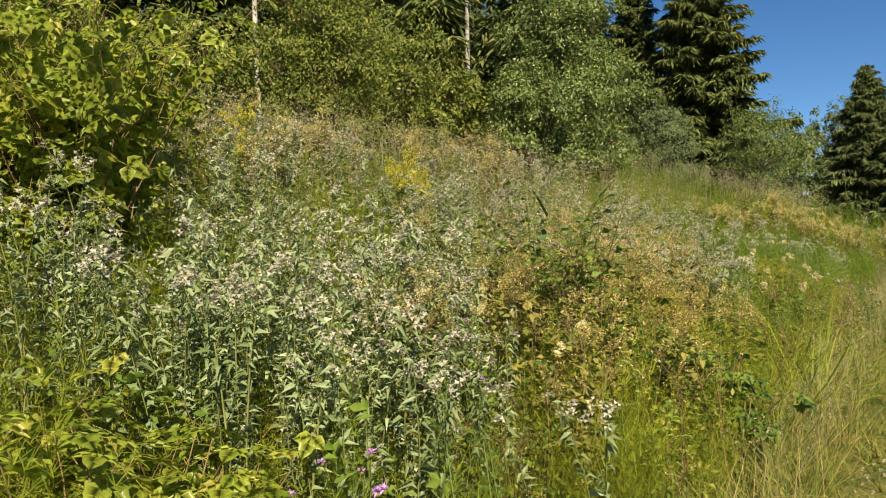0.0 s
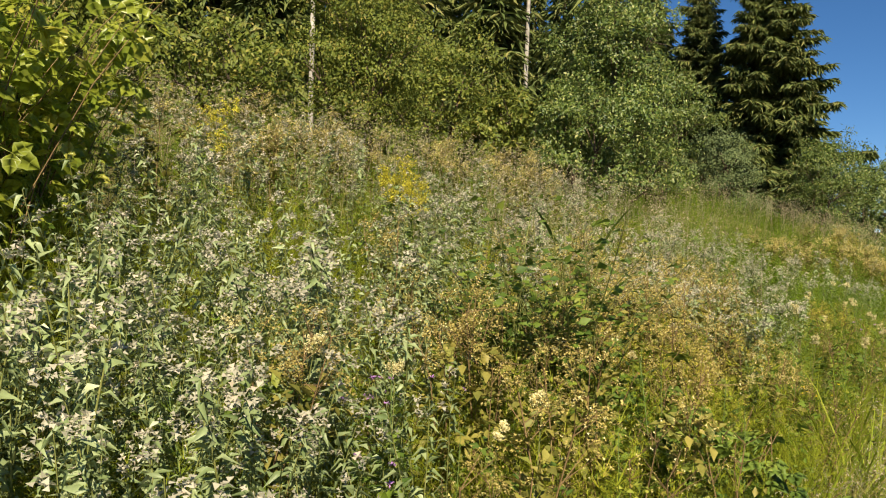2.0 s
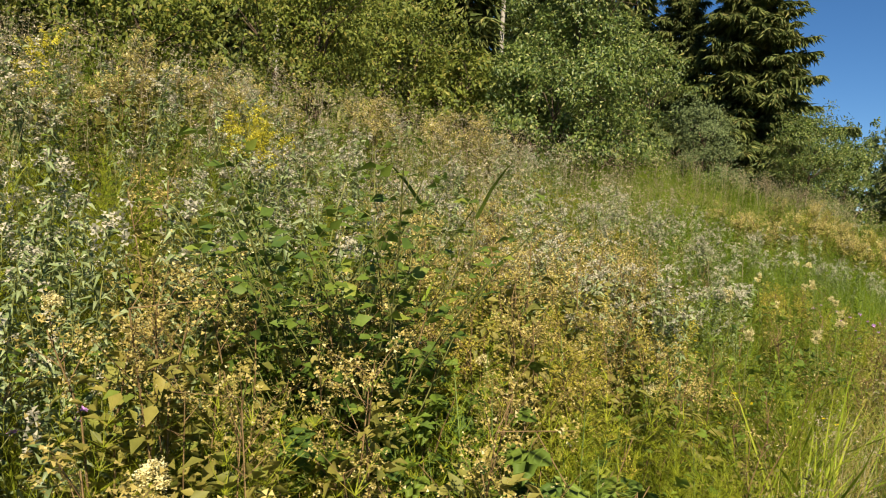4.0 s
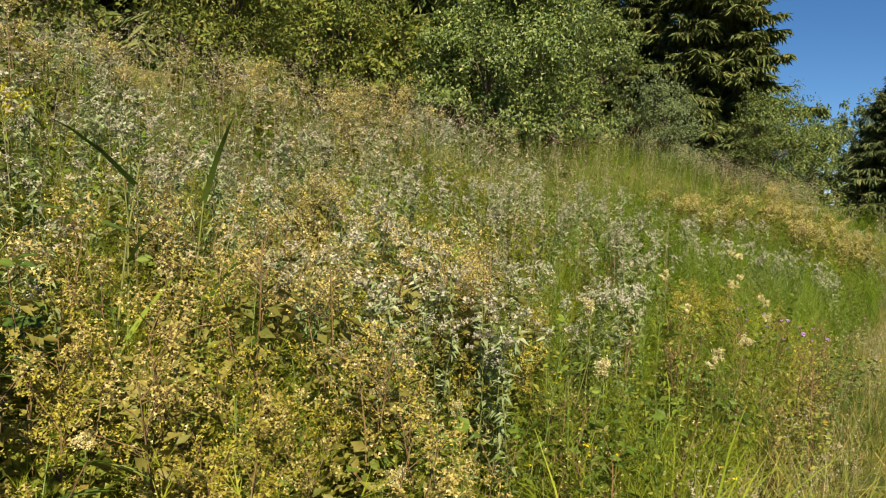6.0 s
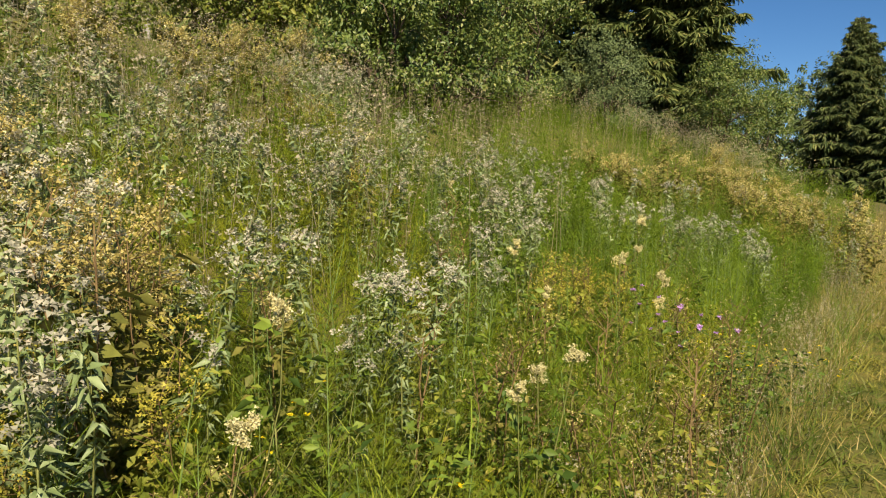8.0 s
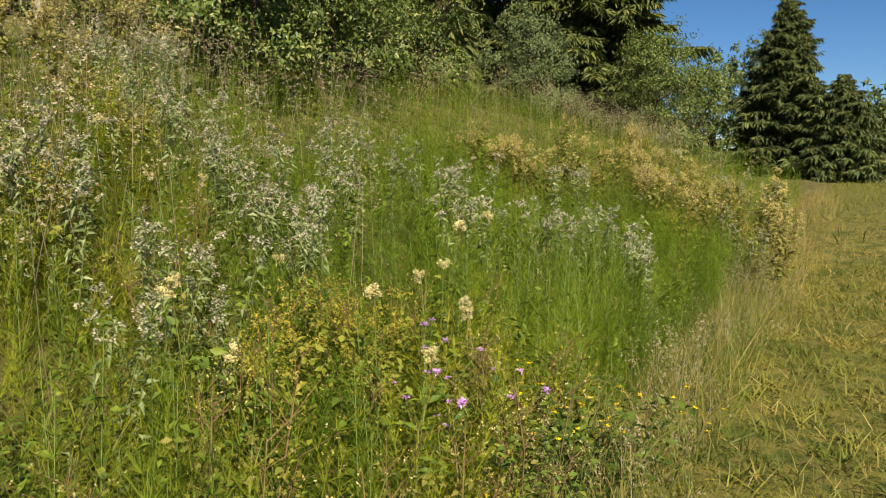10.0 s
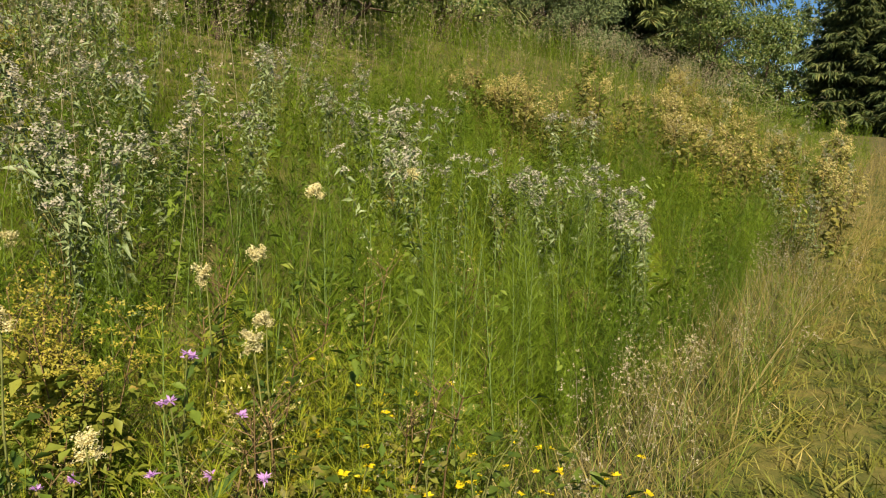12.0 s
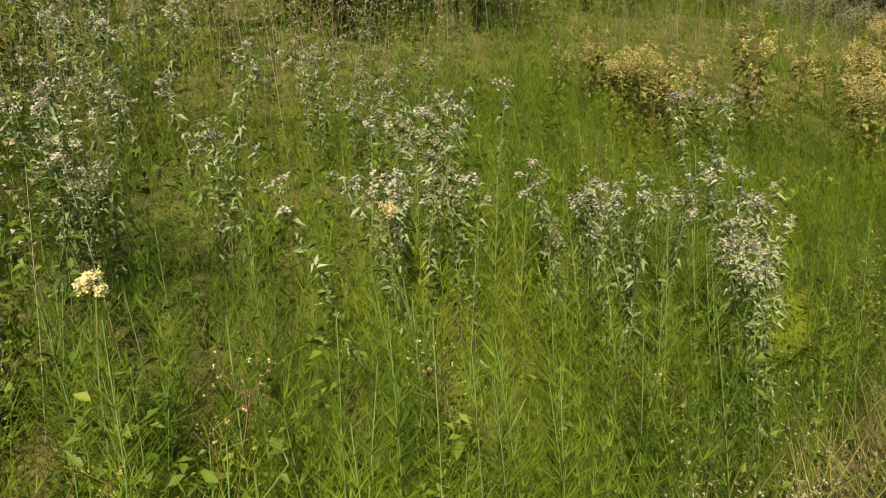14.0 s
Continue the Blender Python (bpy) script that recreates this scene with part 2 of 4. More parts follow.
def around(n, tilt=0.0, spread=0.3):
    """Directions all round, raised by tilt."""
    a = rng.uniform(0, 2 * np.pi, n)
    return unit(np.stack([np.cos(a), np.sin(a), tilt + rng.normal(0, spread, n)], 1))


# ---------------------------------------------------------------- ground
EDGE = -0.75


def ease(a, b, x):
    t = np.clip((x - a) / (b - a), 0, 1)
    return t * t * (3 - 2 * t)


def height(x, y):
    x, y = np.asarray(x, float), np.asarray(y, float)
    d = np.maximum(EDGE - x, 0)
    z = 0.36 * d * d / (d + 0.5)
    z = np.where(d > 7.5, 0.36 * 7.5 ** 2 / 8 + 0.22 * (np.minimum(d, 30) - 7.5), z)
    z = z * (1 - 0.75 * ease(24, 60, y)) + 0.5 * ease(14, 30, y)
    lumps = 0.05 * np.sin(1.7 * x + 0.6 * y) * np.sin(1.1 * y - 0.5 * x) * ease(0.1, 1.5, d)
    return z + lumps + 0.012 * np.sin(3.1 * x + 1.3) * np.sin(2.3 * y)


xs = np.concatenate([-np.geomspace(1500, 13, 22), np.arange(-12, 6.01, 0.25), np.geomspace(7, 1500, 22)])
ys = np.concatenate([-np.geomspace(1500, 5, 20), np.arange(-4, 32.01, 0.25), np.geomspace(33, 1800, 24)])
gx, gy = np.meshgrid(xs, ys, indexing="ij")
gv = np.stack([gx, gy, height(gx, gy)], -1).reshape(-1, 3)
ii, jj = np.meshgrid(np.arange(len(xs) - 1), np.arange(len(ys) - 1), indexing="ij")
c0 = (ii * len(ys) + jj).ravel()
c1, c2, c3 = c0 + len(ys), c0 + len(ys) + 1, c0 + 1
gf = np.concatenate([np.stack([c0, c1, c2], 1), np.stack([c0, c2, c3], 1)])
ground = new("ground", mesh_of("ground", gv, gf, M_GROUND))
ground.data.materials.append(M_THATCH)
ground.data.polygons.foreach_set("material_index", (gv[gf].mean(1)[:, 0] > EDGE + 0.1).astype(np.int32))
tagged(ground, "grassy ground rising into a bank beside a mown strip", "ground", kind="structure")


def spots(n, x0, x1, y0, y1, thin=0.0):
    """Random places on the ground of a rectangle. thin: how much sparser it gets away from the strip."""
    u = rng.uniform(0, 1, n) ** (1 + thin)
    x, y = x1 + (x0 - x1) * u, rng.uniform(y0, y1, n)
    return np.stack([x, y, height(x, y)], 1)


def clumps(n, points, spread):
    """n places gathered round some points (x, y)."""
    p = np.array(points)[rng.integers(0, len(points), n)] + rng.normal(0, spread, (n, 2))
    return np.stack([p[:, 0], p[:, 1], height(p[:, 0], p[:, 1])], 1)


def stuff(name, geo, mat, label, category):
    return tagged(new(name, mesh_of(name, *geo, mat)), label, category, kind="stuff")


def wave(p):
    """Slow unevenness over the ground, -1 to 1."""
    x, y = p[:, 0], p[:, 1]
    return (np.sin(2.3 * x + 1.1 * y) + np.sin(1.7 * y - 2.9 * x + 1) + np.sin(4.1 * x + 3.3 * y + 2) + np.sin(5.3 * y - 3.7 * x)) / 4


def thinned(p, bare=0.3):
    return p[rng.uniform(-1, 1, len(p)) * 0.7 - wave(p + 3.0) < 1 - bare]


# ---------------------------------------------------------------- grasses
def horsetail(tall=0.8, rings=10, shoots=9, w=0.0014):
    """One pale stem with rings of thread-fine side shoots that sweep upwards."""
    v, f = [(-0.002, 0, 0), (0.002, 0, 0), (0, 0, tall)], [(0, 1, 2)]
    for k in range(rings):
        z = tall * (0.14 + 0.78 * k / rings)
        r = 0.17 * (1 - 0.65 * k / rings)
        for j in range(shoots):
            a = rng.uniform(0, 6.28)
            c, s = math.cos(a), math.sin(a)
            b = len(v)
            q = r * rng.uniform(0.5, 1.1)
            v += [(-s * w, c * w, z), (s * w, -c * w, z), (c * q, s * q, z + q * rng.uniform(0.2, 1.1))]
            f.append((b, b + 1, b + 2))
    v = np.array(v)
    return np.stack([v[:, 0], v[:, 2], -v[:, 1]], 1), np.array(f)


def lean(n, amount=0.16):
    return np.stack([rng.normal(0.04, amount, n), rng.normal(0, amount, n), np.ones(n)], 1)


HORSE_N, BLADE_N = 7200, 4000
pts = thinned(spots(HORSE_N + 3000, -5.2, -1.0, 1, 19, 0.15), 0.3)
early = pts[:, 1] < 10.6 + 3.0 * wave(pts * 0.6)


def feathers(p, parts, *args):
    return [stamp(horsetail(*args), q, lean(len(q), 0.17), rng.uniform(0.6, 1.05, len(q)) * (1 + 0.42 * wave(q))) for q in np.array_split(p, parts)]


stuff("horsetail", join(feathers(pts[~early], 4)), M_HORSE, "dense feathery light green horsetail covering the bank", "horsetail")
stuff("horsetail", join(feathers(pts[early], 4)), M_HORSE_Y, "feathery horsetail turning yellow on the lower bank", "horsetail")
back_pts = np.concatenate([spots(4200, -10, -4.6, 2, 30), spots(1500, -5, -0.9, 18.5, 32)])
stuff("horsetail", join(feathers(back_pts, 4, 1.05, 7, 5, 0.003)), M_HORSE, "feathery green horsetail on the upper bank", "horsetail")
pts = np.concatenate([thinned(spots(BLADE_N * 4 // 10, -5.0, -0.75, 0.6, 20, 0.6), 0.5), spots(3600, -1.15, -0.45, 2, 20), spots(5000, -9, -0.8, -5, 1.2), spots(BLADE_N, -12, -4.5, 1, 32)])
geos = [stamp(blade_shape(b, 0.0032), q, lean(len(q), 0.42), rng.uniform(0.25, 0.62, len(q)) * (1 + 0.4 * wave(q)))
        for q, b in zip(np.array_split(rng.permutation(pts), 4), (0.1, 0.3, 0.5, 0.7))]
stuff("meadow_grass", join(geos), M_BLADE, "tall green meadow grass growing over the bank", "grass")
pts = np.concatenate([spots(52000, EDGE - 0.1, 2.0, 3, 20), spots(13000, EDGE - 0.4, 8, 18, 60), spots(9000, 2.0, 7, -4, 20), spots(5000, EDGE, 2.0, -4, 3)])
pts = pts[pts[:, 0] - 0.12 * np.sin(2.1 * pts[:, 1]) > EDGE + rng.normal(0, 0.10, len(pts))]
size = np.where(pts[:, 1] < 20, 1.0, 2.0) * rng.uniform(0.045, 0.13, len(pts)) * (1 + 0.85 * wave(pts * 3.7))
geos = [stamp(short_blade(b, 0.03), pts[s], lean(len(pts[s]), 0.85), size[s]) for s, b in ((slice(0, None, 2), 0.2), (slice(1, None, 2), 0.6))]
stuff("mown_grass", join(geos), M_MOWN, "short sun-dried mown grass, tan with green patches", "grass")
pts = np.concatenate([spots(1300, -1.05, -0.55, 3, 9), spots(800, -1.25, -0.5, 9, 15), spots(1000, -2.4, -0.7, 5, 20), spots(3000, -11, -5, 4, 30), spots(2000, -5, -0.8, 20, 33)])
geos = [stamp(blade_shape(b, 0.005), q, lean(len(q), 0.5), rng.uniform(0.22, 0.6, len(q)))
        for q, b in zip(np.array_split(rng.permutation(pts), 3), (0.15, 0.4, 0.8))]
stuff("dry_grass", join(geos), M_STRAW, "straw-coloured dry grass along the edge of the bank", "grass")
pts = np.concatenate([spots(240, -1.0, -0.45, 10, 15), spots(1300, -0.95, -0.3, 15, 22), spots(900, -0.95, -0.1, 22, 34), spots(160, -0.9, -0.4, 1.5, 10)])
geos = [stamp(blade_shape(b, 0.0034), q, lean(len(q), 0.3), rng.uniform(0.2, 0.6, len(q)) * (1 + 0.4 * wave(q)))
        for q, b in zip(np.array_split(rng.permutation(pts), 2), (0.12, 0.35))]
cut_pts = np.concatenate([spots(9000, EDGE + 0.2, 2.2, 12.5, 26), spots(2500, EDGE + 0.2, 2.0, 4, 12.5)])
cut_pts = cut_pts[wave(cut_pts * 0.7) > -0.15]
stuff("cut_straw", stamp(short_blade(0.15, 0.022), cut_pts + np.array([0, 0, 0.015]), lean(len(cut_pts), 1.2), rng.uniform(0.06, 0.17, len(cut_pts))), M_GILT,
      "dry cut straw lying over the mown strip", "straw")
stuff("dry_stalk", join(geos), M_GILT, "upright golden dry stalks fringing the mown strip", "grass")


pts = np.concatenate([spots(620, -9.5, -4.4, 3, 16), spots(120, -4.2, -2.4, 6, 12), spots(240, -9, -5, 16, 32), clumps(200, [(-5.2, 24.0), (-4.6, 27.0), (-4.0, 25.0), (-3.2, 25.0)], 0.6)])
wisp = []
for _ in range(3):
    tip = rng.normal(0, 0.05, (26, 3)) * (1, 1, 2.2) + np.array([0, 0, 0.82])
    v, f = stamp(SPRAY, tip, around(26, 0.4), rng.uniform(0.012, 0.03, 26))
    sv, sf = tube([(0, 0, 0), (0.01, 0, 0.45), (0, 0, 0.85)], [0.002, 0.0015, 0.001], 3)
    g = join([(v, f), (sv, sf)])
    wisp.append((np.stack([g[0][:, 0], g[0][:, 2], -g[0][:, 1]], 1), g[1]))
fringe = np.concatenate([spots(300, -1.1, -0.5, 8.5, 21), spots(90, -1.0, -0.55, 4, 8.5)])
stuff("bent_grass", join([stamp(g, q, lean(len(q), 0.15), rng.uniform(0.9, 1.45, len(q))) for g, q in zip(wisp, np.array_split(rng.permutation(pts), 3))]
                         + [stamp(g, q, lean(len(q), 0.4), rng.uniform(0.35, 0.75, len(q))) for g, q in zip(wisp, np.array_split(rng.permutation(fringe), 3))]), M_HAZE,
      "fine bent grass with pale pinkish seed heads on the upper bank", "grass")


# ---------------------------------------------------------------- plants
def stem_line(tall, bow=0.12, n=5):
    a = rng.uniform(0, 6.28)
    t = np.linspace(0, 1, n)
    off = bow * tall * t ** 2
    return np.stack([off * math.cos(a) + rng.normal(0, 0.01, n) * (t > 0), off * math.sin(a) + rng.normal(0, 0.01, n) * (t > 0), tall * t], 1)


def along(line, t):
    k = np.linspace(0, 1, len(line))
    return np.stack([np.interp(t, k, line[:, i]) for i in range(3)], 1)


def thing(name, label, category, group):
    return tagged(new(name), label, category, group)


def silver_geo(tall, tufts=5):
    """Grey-leaved thistle: upright stems, long narrow leaves that arch and droop, fluffy nodding heads."""
    stems, leaves, heads = [], [], []
    for s in range(3):
        line = stem_line(tall * rng.uniform(0.75, 1.05), rng.uniform(0.05, 0.22))
        line[:, :2] += rng.normal(0, 0.06, 2)
        stems.append(tube(line, np.linspace(0.005, 0.002, 5), 3))
        n = 54
        t = 0.2 + 0.8 * np.linspace(0, 1, n) ** 0.7 + rng.normal(0, 0.012, n)
        d = around(n, 0.2, 0.5)
        size = rng.uniform(0.038, 0.078, n) * (1.15 - 0.45 * t)
        for h, curl in ((0, 0.25), (1, 0.7)):
            leaves.append(stamp(leaf_shape(0.17, 0.4, curl), along(line, t)[h::2], d[h::2], size[h::2]))
        for o in around(tufts, 0.5, 0.3):
            a = along(line, [rng.uniform(0.88, 1.0)])[0]
            p = a + o * rng.uniform(0.02, 0.07) + rng.normal(0, 0.011, (7, 3))
            heads.append(stamp(SPRAY, p, around(7, 0.5), rng.uniform(0.016, 0.03, 7)))
    return join(stems), join(leaves), join(heads)


def sweet_geo(tall, leafy=16, blobs=150, plume=0.26, stalks=2, puff=0.022, grain=1.0, leaf=0.06):
    """Meadowsweet: reddish stem, divided leaves, a loose plume on top."""
    stems, leaves, heads = [], [], []
    for s in range(stalks):
        line = stem_line(tall * rng.uniform(0.8, 1.05), rng.uniform(0.03, 0.15))
        line[:, :2] += rng.normal(0, 0.04, 2)
        stems.append(tube(line, np.linspace(0.005, 0.0025, 5), 3))
        t = rng.uniform(0.15, 0.85, leafy)
        d = around(leafy, 0.15, 0.3)
        p = along(line, t)
        for o in (0.02, 0.06, 0.10):
            leaves.append(stamp(plain_leaf(0.27), p + d * o, d + rng.normal(0, 0.5, d.shape), leaf * rng.uniform(0.65, 1.25, leafy)))
        nb = 6
        tip = along(line, rng.uniform(1 - min(plume, 0.28), 1.0, nb))
        out = around(nb, 0.9, 0.4) * plume * rng.uniform(0.35, 0.9, (nb, 1))
        for a, o in zip(tip, out):
            stems.append(tube([a, a + o * 0.6, a + o], [0.002, 0.0015, 0.001], 3))
            q = a + o * rng.uniform(0.8, 1.1, (blobs // nb, 1)) + rng.normal(0, puff, (blobs // nb, 3))
            heads.append(stamp(SPRAY, q, around(len(q), 0.3), rng.uniform(0.012, 0.026, len(q)) * grain))
    return join(stems), join(leaves), join(heads)


def gold_geo(tall):
    line = stem_line(tall, 0.1)
    t = np.linspace(0.15, 0.85, 30)
    leaves = stamp(LEAF_N, along(line, t), around(30, 0.3), rng.uniform(0.07, 0.11, 30))
    heads, stems = [], [tube(line, np.linspace(0.005, 0.003, 5), 3)]
    for o in around(9, 0.8, 0.3):
        a = along(line, [rng.uniform(0.8, 1.0)])[0]
        c = np.stack([a, a + o * 0.09, a + o * 0.16 + np.array([0, 0, -0.015])])
        stems.append(tube(c, [0.002, 0.0015, 0.001], 3))
        q = along(c, rng.uniform(0.2, 1, 34)) + rng.normal(0, 0.010, (34, 3))
        heads.append(stamp(SPRAY, q, around(34, 0.4), rng.uniform(0.012, 0.024, 34)))
    return join(stems), leaves, join(heads)


def knap_geo(tall):
    stems, heads = [], []
    line = stem_line(tall, 0.1)
    stems.append(tube(line, np.linspace(0.004, 0.002, 5), 3))
    tops = [line[-1]]
    for o in around(2, 1.1, 0.2):
        a = along(line, [0.7])[0]
        tops.append(a + o * 0.22)
        stems.append(tube([a, a + o * 0.1, a + o * 0.22], [0.0025, 0.002, 0.0015], 3))
    for p in tops:
        heads.append(stamp(leaf_shape(0.16), np.repeat(p[None], 26, 0), around(26, 0.55, 0.45), rng.uniform(0.012, 0.022, 26)))
    t = np.linspace(0.1, 0.9, 16)
    leaves = stamp(LEAF_N, along(line, t), around(16, 0.4), rng.uniform(0.05, 0.10, 16))
    cups = stamp(BLOB, np.array(tops) - np.array([0, 0, 0.008]), around(len(tops), 0.1), np.full(len(tops), 0.022))
    return join(stems), leaves, join(heads), cups


def dots_geo(tall):
    """A low plant with small yellow blooms."""
    stems, heads = [], []
    for s in range(4):
        line = stem_line(tall * rng.uniform(0.6, 1.0), 0.35)
        stems.append(tube(line, np.linspace(0.003, 0.0015, 5), 3))
        n = 7
        heads.append(stamp(leaf_shape(0.3), np.repeat(line[-1:], n, 0), around(n, 0.35, 0.2), np.full(n, 0.016)))
    line = stem_line(tall, 0.2)
    leaves = stamp(LEAF_M, along(line, rng.uniform(0.1, 0.9, 26)) + rng.normal(0, 0.05, (26, 3)) * (1, 1, 0.3), around(26, 0.3), rng.uniform(0.03, 0.06, 26))
    return join(stems), leaves, join(heads)


def canes_thing(kind, tall, size, canes, per, mats, label, category, group, single=True):
    """Broad-leaved canes with leaves of three leaflets, each leaf a piece of its own, or all of them in one mesh."""
    ob = thing(kind, label, category, group)
    fan = join([stamp(LEAF_B, [(0, 0.9, 0)], [(0, 1, -0.1)], [1.0], np.array([[0, 0, 1.0]])),
                stamp(LEAF_B, [(0, 0.8, 0)], [(0.9, 0.4, -0.05)], [0.85], np.array([[0.1, 0, 1.0]])),
                stamp(LEAF_B, [(0, 0.8, 0)], [(-0.9, 0.4, -0.05)], [0.85], np.array([[-0.1, 0, 1.0]])),
                tube([(0, 0, 0), (0, 0.4, 0.05), (0, 0.9, 0)], [0.025, 0.02, 0.012], 3)])
    fan_mesh, rest = mesh_of("leaf", *fan, mats[1]), []
    for s in range(canes):
        line = stem_line(tall * rng.uniform(0.7, 1.05), rng.uniform(0.2, 0.5), 7)
        line[:, :2] += rng.normal(0, 0.06, 2)
        part("cane", tube(line, np.linspace(0.006, 0.002, 7), 4), mats[0], ob)
        if not single:
            rest.append(stamp(fan, along(line, np.linspace(0.12, 1.0, per)), around(per, -0.1, 0.35), size * rng.uniform(0.75, 1.25, per),
                              np.array([0.45, -0.5, 0.6]) + rng.normal(0, 0.4, (per, 3))))
            continue
        for t, d in zip(np.linspace(0.2, 1.0, per), around(per, -0.3, 0.3)):
            lf = new("leaf", fan_mesh)
            lf.parent = ob
            y = Vector([float(q) for q in d])
            x = y.cross(Vector((float(rng.normal(0, 0.3)), float(rng.normal(0, 0.3)), 1))).normalized()
            zz = x.cross(y)
            k = float(size * rng.uniform(0.75, 1.2))
            p = along(line, [t])[0]
            lf.matrix_basis = Matrix(((x.x * k, y.x * k, zz.x * k, float(p[0])), (x.y * k, y.y * k, zz.y * k, float(p[1])),
                                      (x.z * k, y.z * k, zz.z * k, float(p[2])), (0, 0, 0, 1)))
    if rest:
        part("leaf", join(rest), mats[1], ob)
    return ob


def cane_geo(tall, size, canes=4):
    """Raspberry: arching canes with leaves of three to five broad leaflets."""
    stems, leaves = [], []
    for s in range(canes):
        line = stem_line(tall * rng.uniform(0.7, 1.05), rng.uniform(0.2, 0.5), 7)
        line[:, :2] += rng.normal(0, 0.06, 2)
        stems.append(tube(line, np.linspace(0.006, 0.002, 7), 3))
        n = int(9 * tall / 0.9)
        t = np.linspace(0.25, 1.0, n)
        d = around(n, 0.25, 0.25)
        p = along(line, t) + d * size * 0.9
        for a, b in zip(along(line, t), p):
            stems.append(tube([a, (a + b) / 2 + np.array([0, 0, 0.01]), b], [0.002, 0.0015, 0.001], 3))
        leaves.append(stamp(leaf_shape(0.33, 0.15, 0.15), p, d, size * rng.uniform(0.8, 1.2, n)))
        side = np.cross(d, [0, 0, 1])
        for sg in (-1, 1):
            leaves.append(stamp(leaf_shape(0.33, 0.15, 0.15), p - d * size * 0.1, unit(side * sg + d * 0.35), size * rng.uniform(0.65, 0.95, n)))
    return join(stems), join(leaves)


def herb(kind, geo, names, mats, label, category, group, labels=("", "", "", "")):
    ob = thing(kind, label, category, group)
    for nm, g, m, lb in zip(names, geo, mats, labels):
        part(nm, g, m, ob, lb)
    return ob


placed = set()


def sow(models, places, lo=0.8, hi=1.2):
    """Set a thing at each place: a model is placed itself the first time, and copied from then on."""
    for i, p in enumerate(places):
        s = rng.uniform(lo, hi)
        m = Matrix.Translation(Vector([float(c) for c in p])) @ pose(0, 0, 0, float(rng.normal(0, 5)), float(rng.normal(2, 5)), float(rng.uniform(0, 360)))
        k = models[i % len(models)]
        ob = copy_thing(k, m) if k.name in placed else k
        placed.add(k.name)
        ob.matrix_basis = m @ Matrix.Scale(s, 4)


def bulk(geo_list, places, lo=0.8, hi=1.2):
    """The same plants as one joined mesh, for the far part of the bank."""
    out = []
    for geo, q in zip(geo_list, np.array_split(places, len(geo_list))):
        v = np.asarray(geo[0])
        g = (np.stack([v[:, 0], v[:, 2], -v[:, 1]], 1), geo[1])
        out.append(stamp(g, q, lean(len(q), 0.08), rng.uniform(lo, hi, len(q)), np.concatenate([rng.normal(0, 1, (len(q), 2)), np.zeros((len(q), 1))], 1)))
    return join(out)


# grey-leaved thistles
SILVER_NEAR = [(-3.3, 2.4), (-3.0, 1.8), (-2.7, 2.2), (-2.6, 2.7), (-2.8, 3.4), (-2.2, 2.4), (-1.9, 2.5), (-1.85, 2.3), (-2.5, 2.1), (-3.7, 3.2),
               (-2.5, 4.0), (-2.1, 3.5), (-3.1, 4.2), (-3.2, 5.0), (-2.4, 3.3), (-3.6, 4.2)]
SILVER_MID = [(-4.0, 6.9), (-3.3, 6.9), (-2.8, 6.7), (-2.6, 6.9), (-2.9, 7.7), (-3.4, 7.9), (-2.3, 7.4), (-2.5, 8.1), (-2.1, 6.7), (-1.75, 6.7), (-1.9, 7.3), (-2.2, 7.0), (-1.55, 7.4),
              (-2.9, 9.1), (-2.5, 8.8), (-2.0, 8.4), (-2.1, 9.0), (-2.7, 8.4)]
SILVER_FAR = [(-3.5, 10.3), (-3.2, 10.1), (-3.3, 9.8), (-2.75, 10.3), (-2.4, 10.2), (-2.2, 10.0), (-3.4, 11.5), (-4.0, 11.6), (-4.7, 13.0), (-3.9, 12.4), (-2.6, 11.2), (-3.2, 12.3), (-3.3, 12.7), (-3.0, 11.7),
              (-2.5, 11.4), (-2.65, 12.5), (-4.4, 14.2), (-4.15, 14.7), (-3.3, 14.0), (-3.45, 14.2), (-2.5, 13.2), (-2.2, 13.0), (-2.1, 13.8), (-2.5, 15.9), (-1.9, 15.2), (-1.25, 14.0),
              (-2.1, 10.8), (-1.4, 14.2), (-2.7, 13.7), (-1.75, 13.7)]
SILVER_BACK = [(-4.4, 4.3), (-4.6, 5.3), (-5.7, 5.2), (-5.8, 5.8), (-6.4, 5.2), (-6.7, 8.0), (-5.1, 6.6), (-4.5, 7.6), (-4.6, 8.2), (-5.1, 9.4), (-7.6, 9.0), (-4.0, 9.0), (-4.4, 10.0), (-5.7, 13.2), (-6.7, 14.0),
               (-3.7, 5.9)]
s_geo = [silver_geo(1.05) for _ in range(4)]
s_names, s_mats = ("stem", "leaf", "seed_head"), (M_STEM, M_SILVER, M_FLUFF)
s_models = [herb("thistle", g, s_names, s_mats, "tall grey-leaved thistle with fluffy faded seed heads", "thistle", "thistles on the bank",
                 ("", "silver-grey drooping leaves", "pale pinkish fluff")) for g in s_geo]
l_models = [herb("thistle", silver_geo(1.05, 2), s_names, s_mats, "tall grey-green thistle with drooping leaves and few seed heads", "thistle", "thistles on the bank",
                 ("", "grey-green drooping leaves", "pale fluff")) for _ in range(3)]
sow(l_models, clumps(105, SILVER_NEAR, 0.22), 0.7, 1.1)
sow(s_models, np.concatenate([clumps(72, SILVER_MID, 0.2), clumps(84, SILVER_FAR, 0.085)]), 0.68, 1.08)
back = np.concatenate([clumps(120, SILVER_BACK, 0.4), clumps(30, SILVER_NEAR, 0.35)])
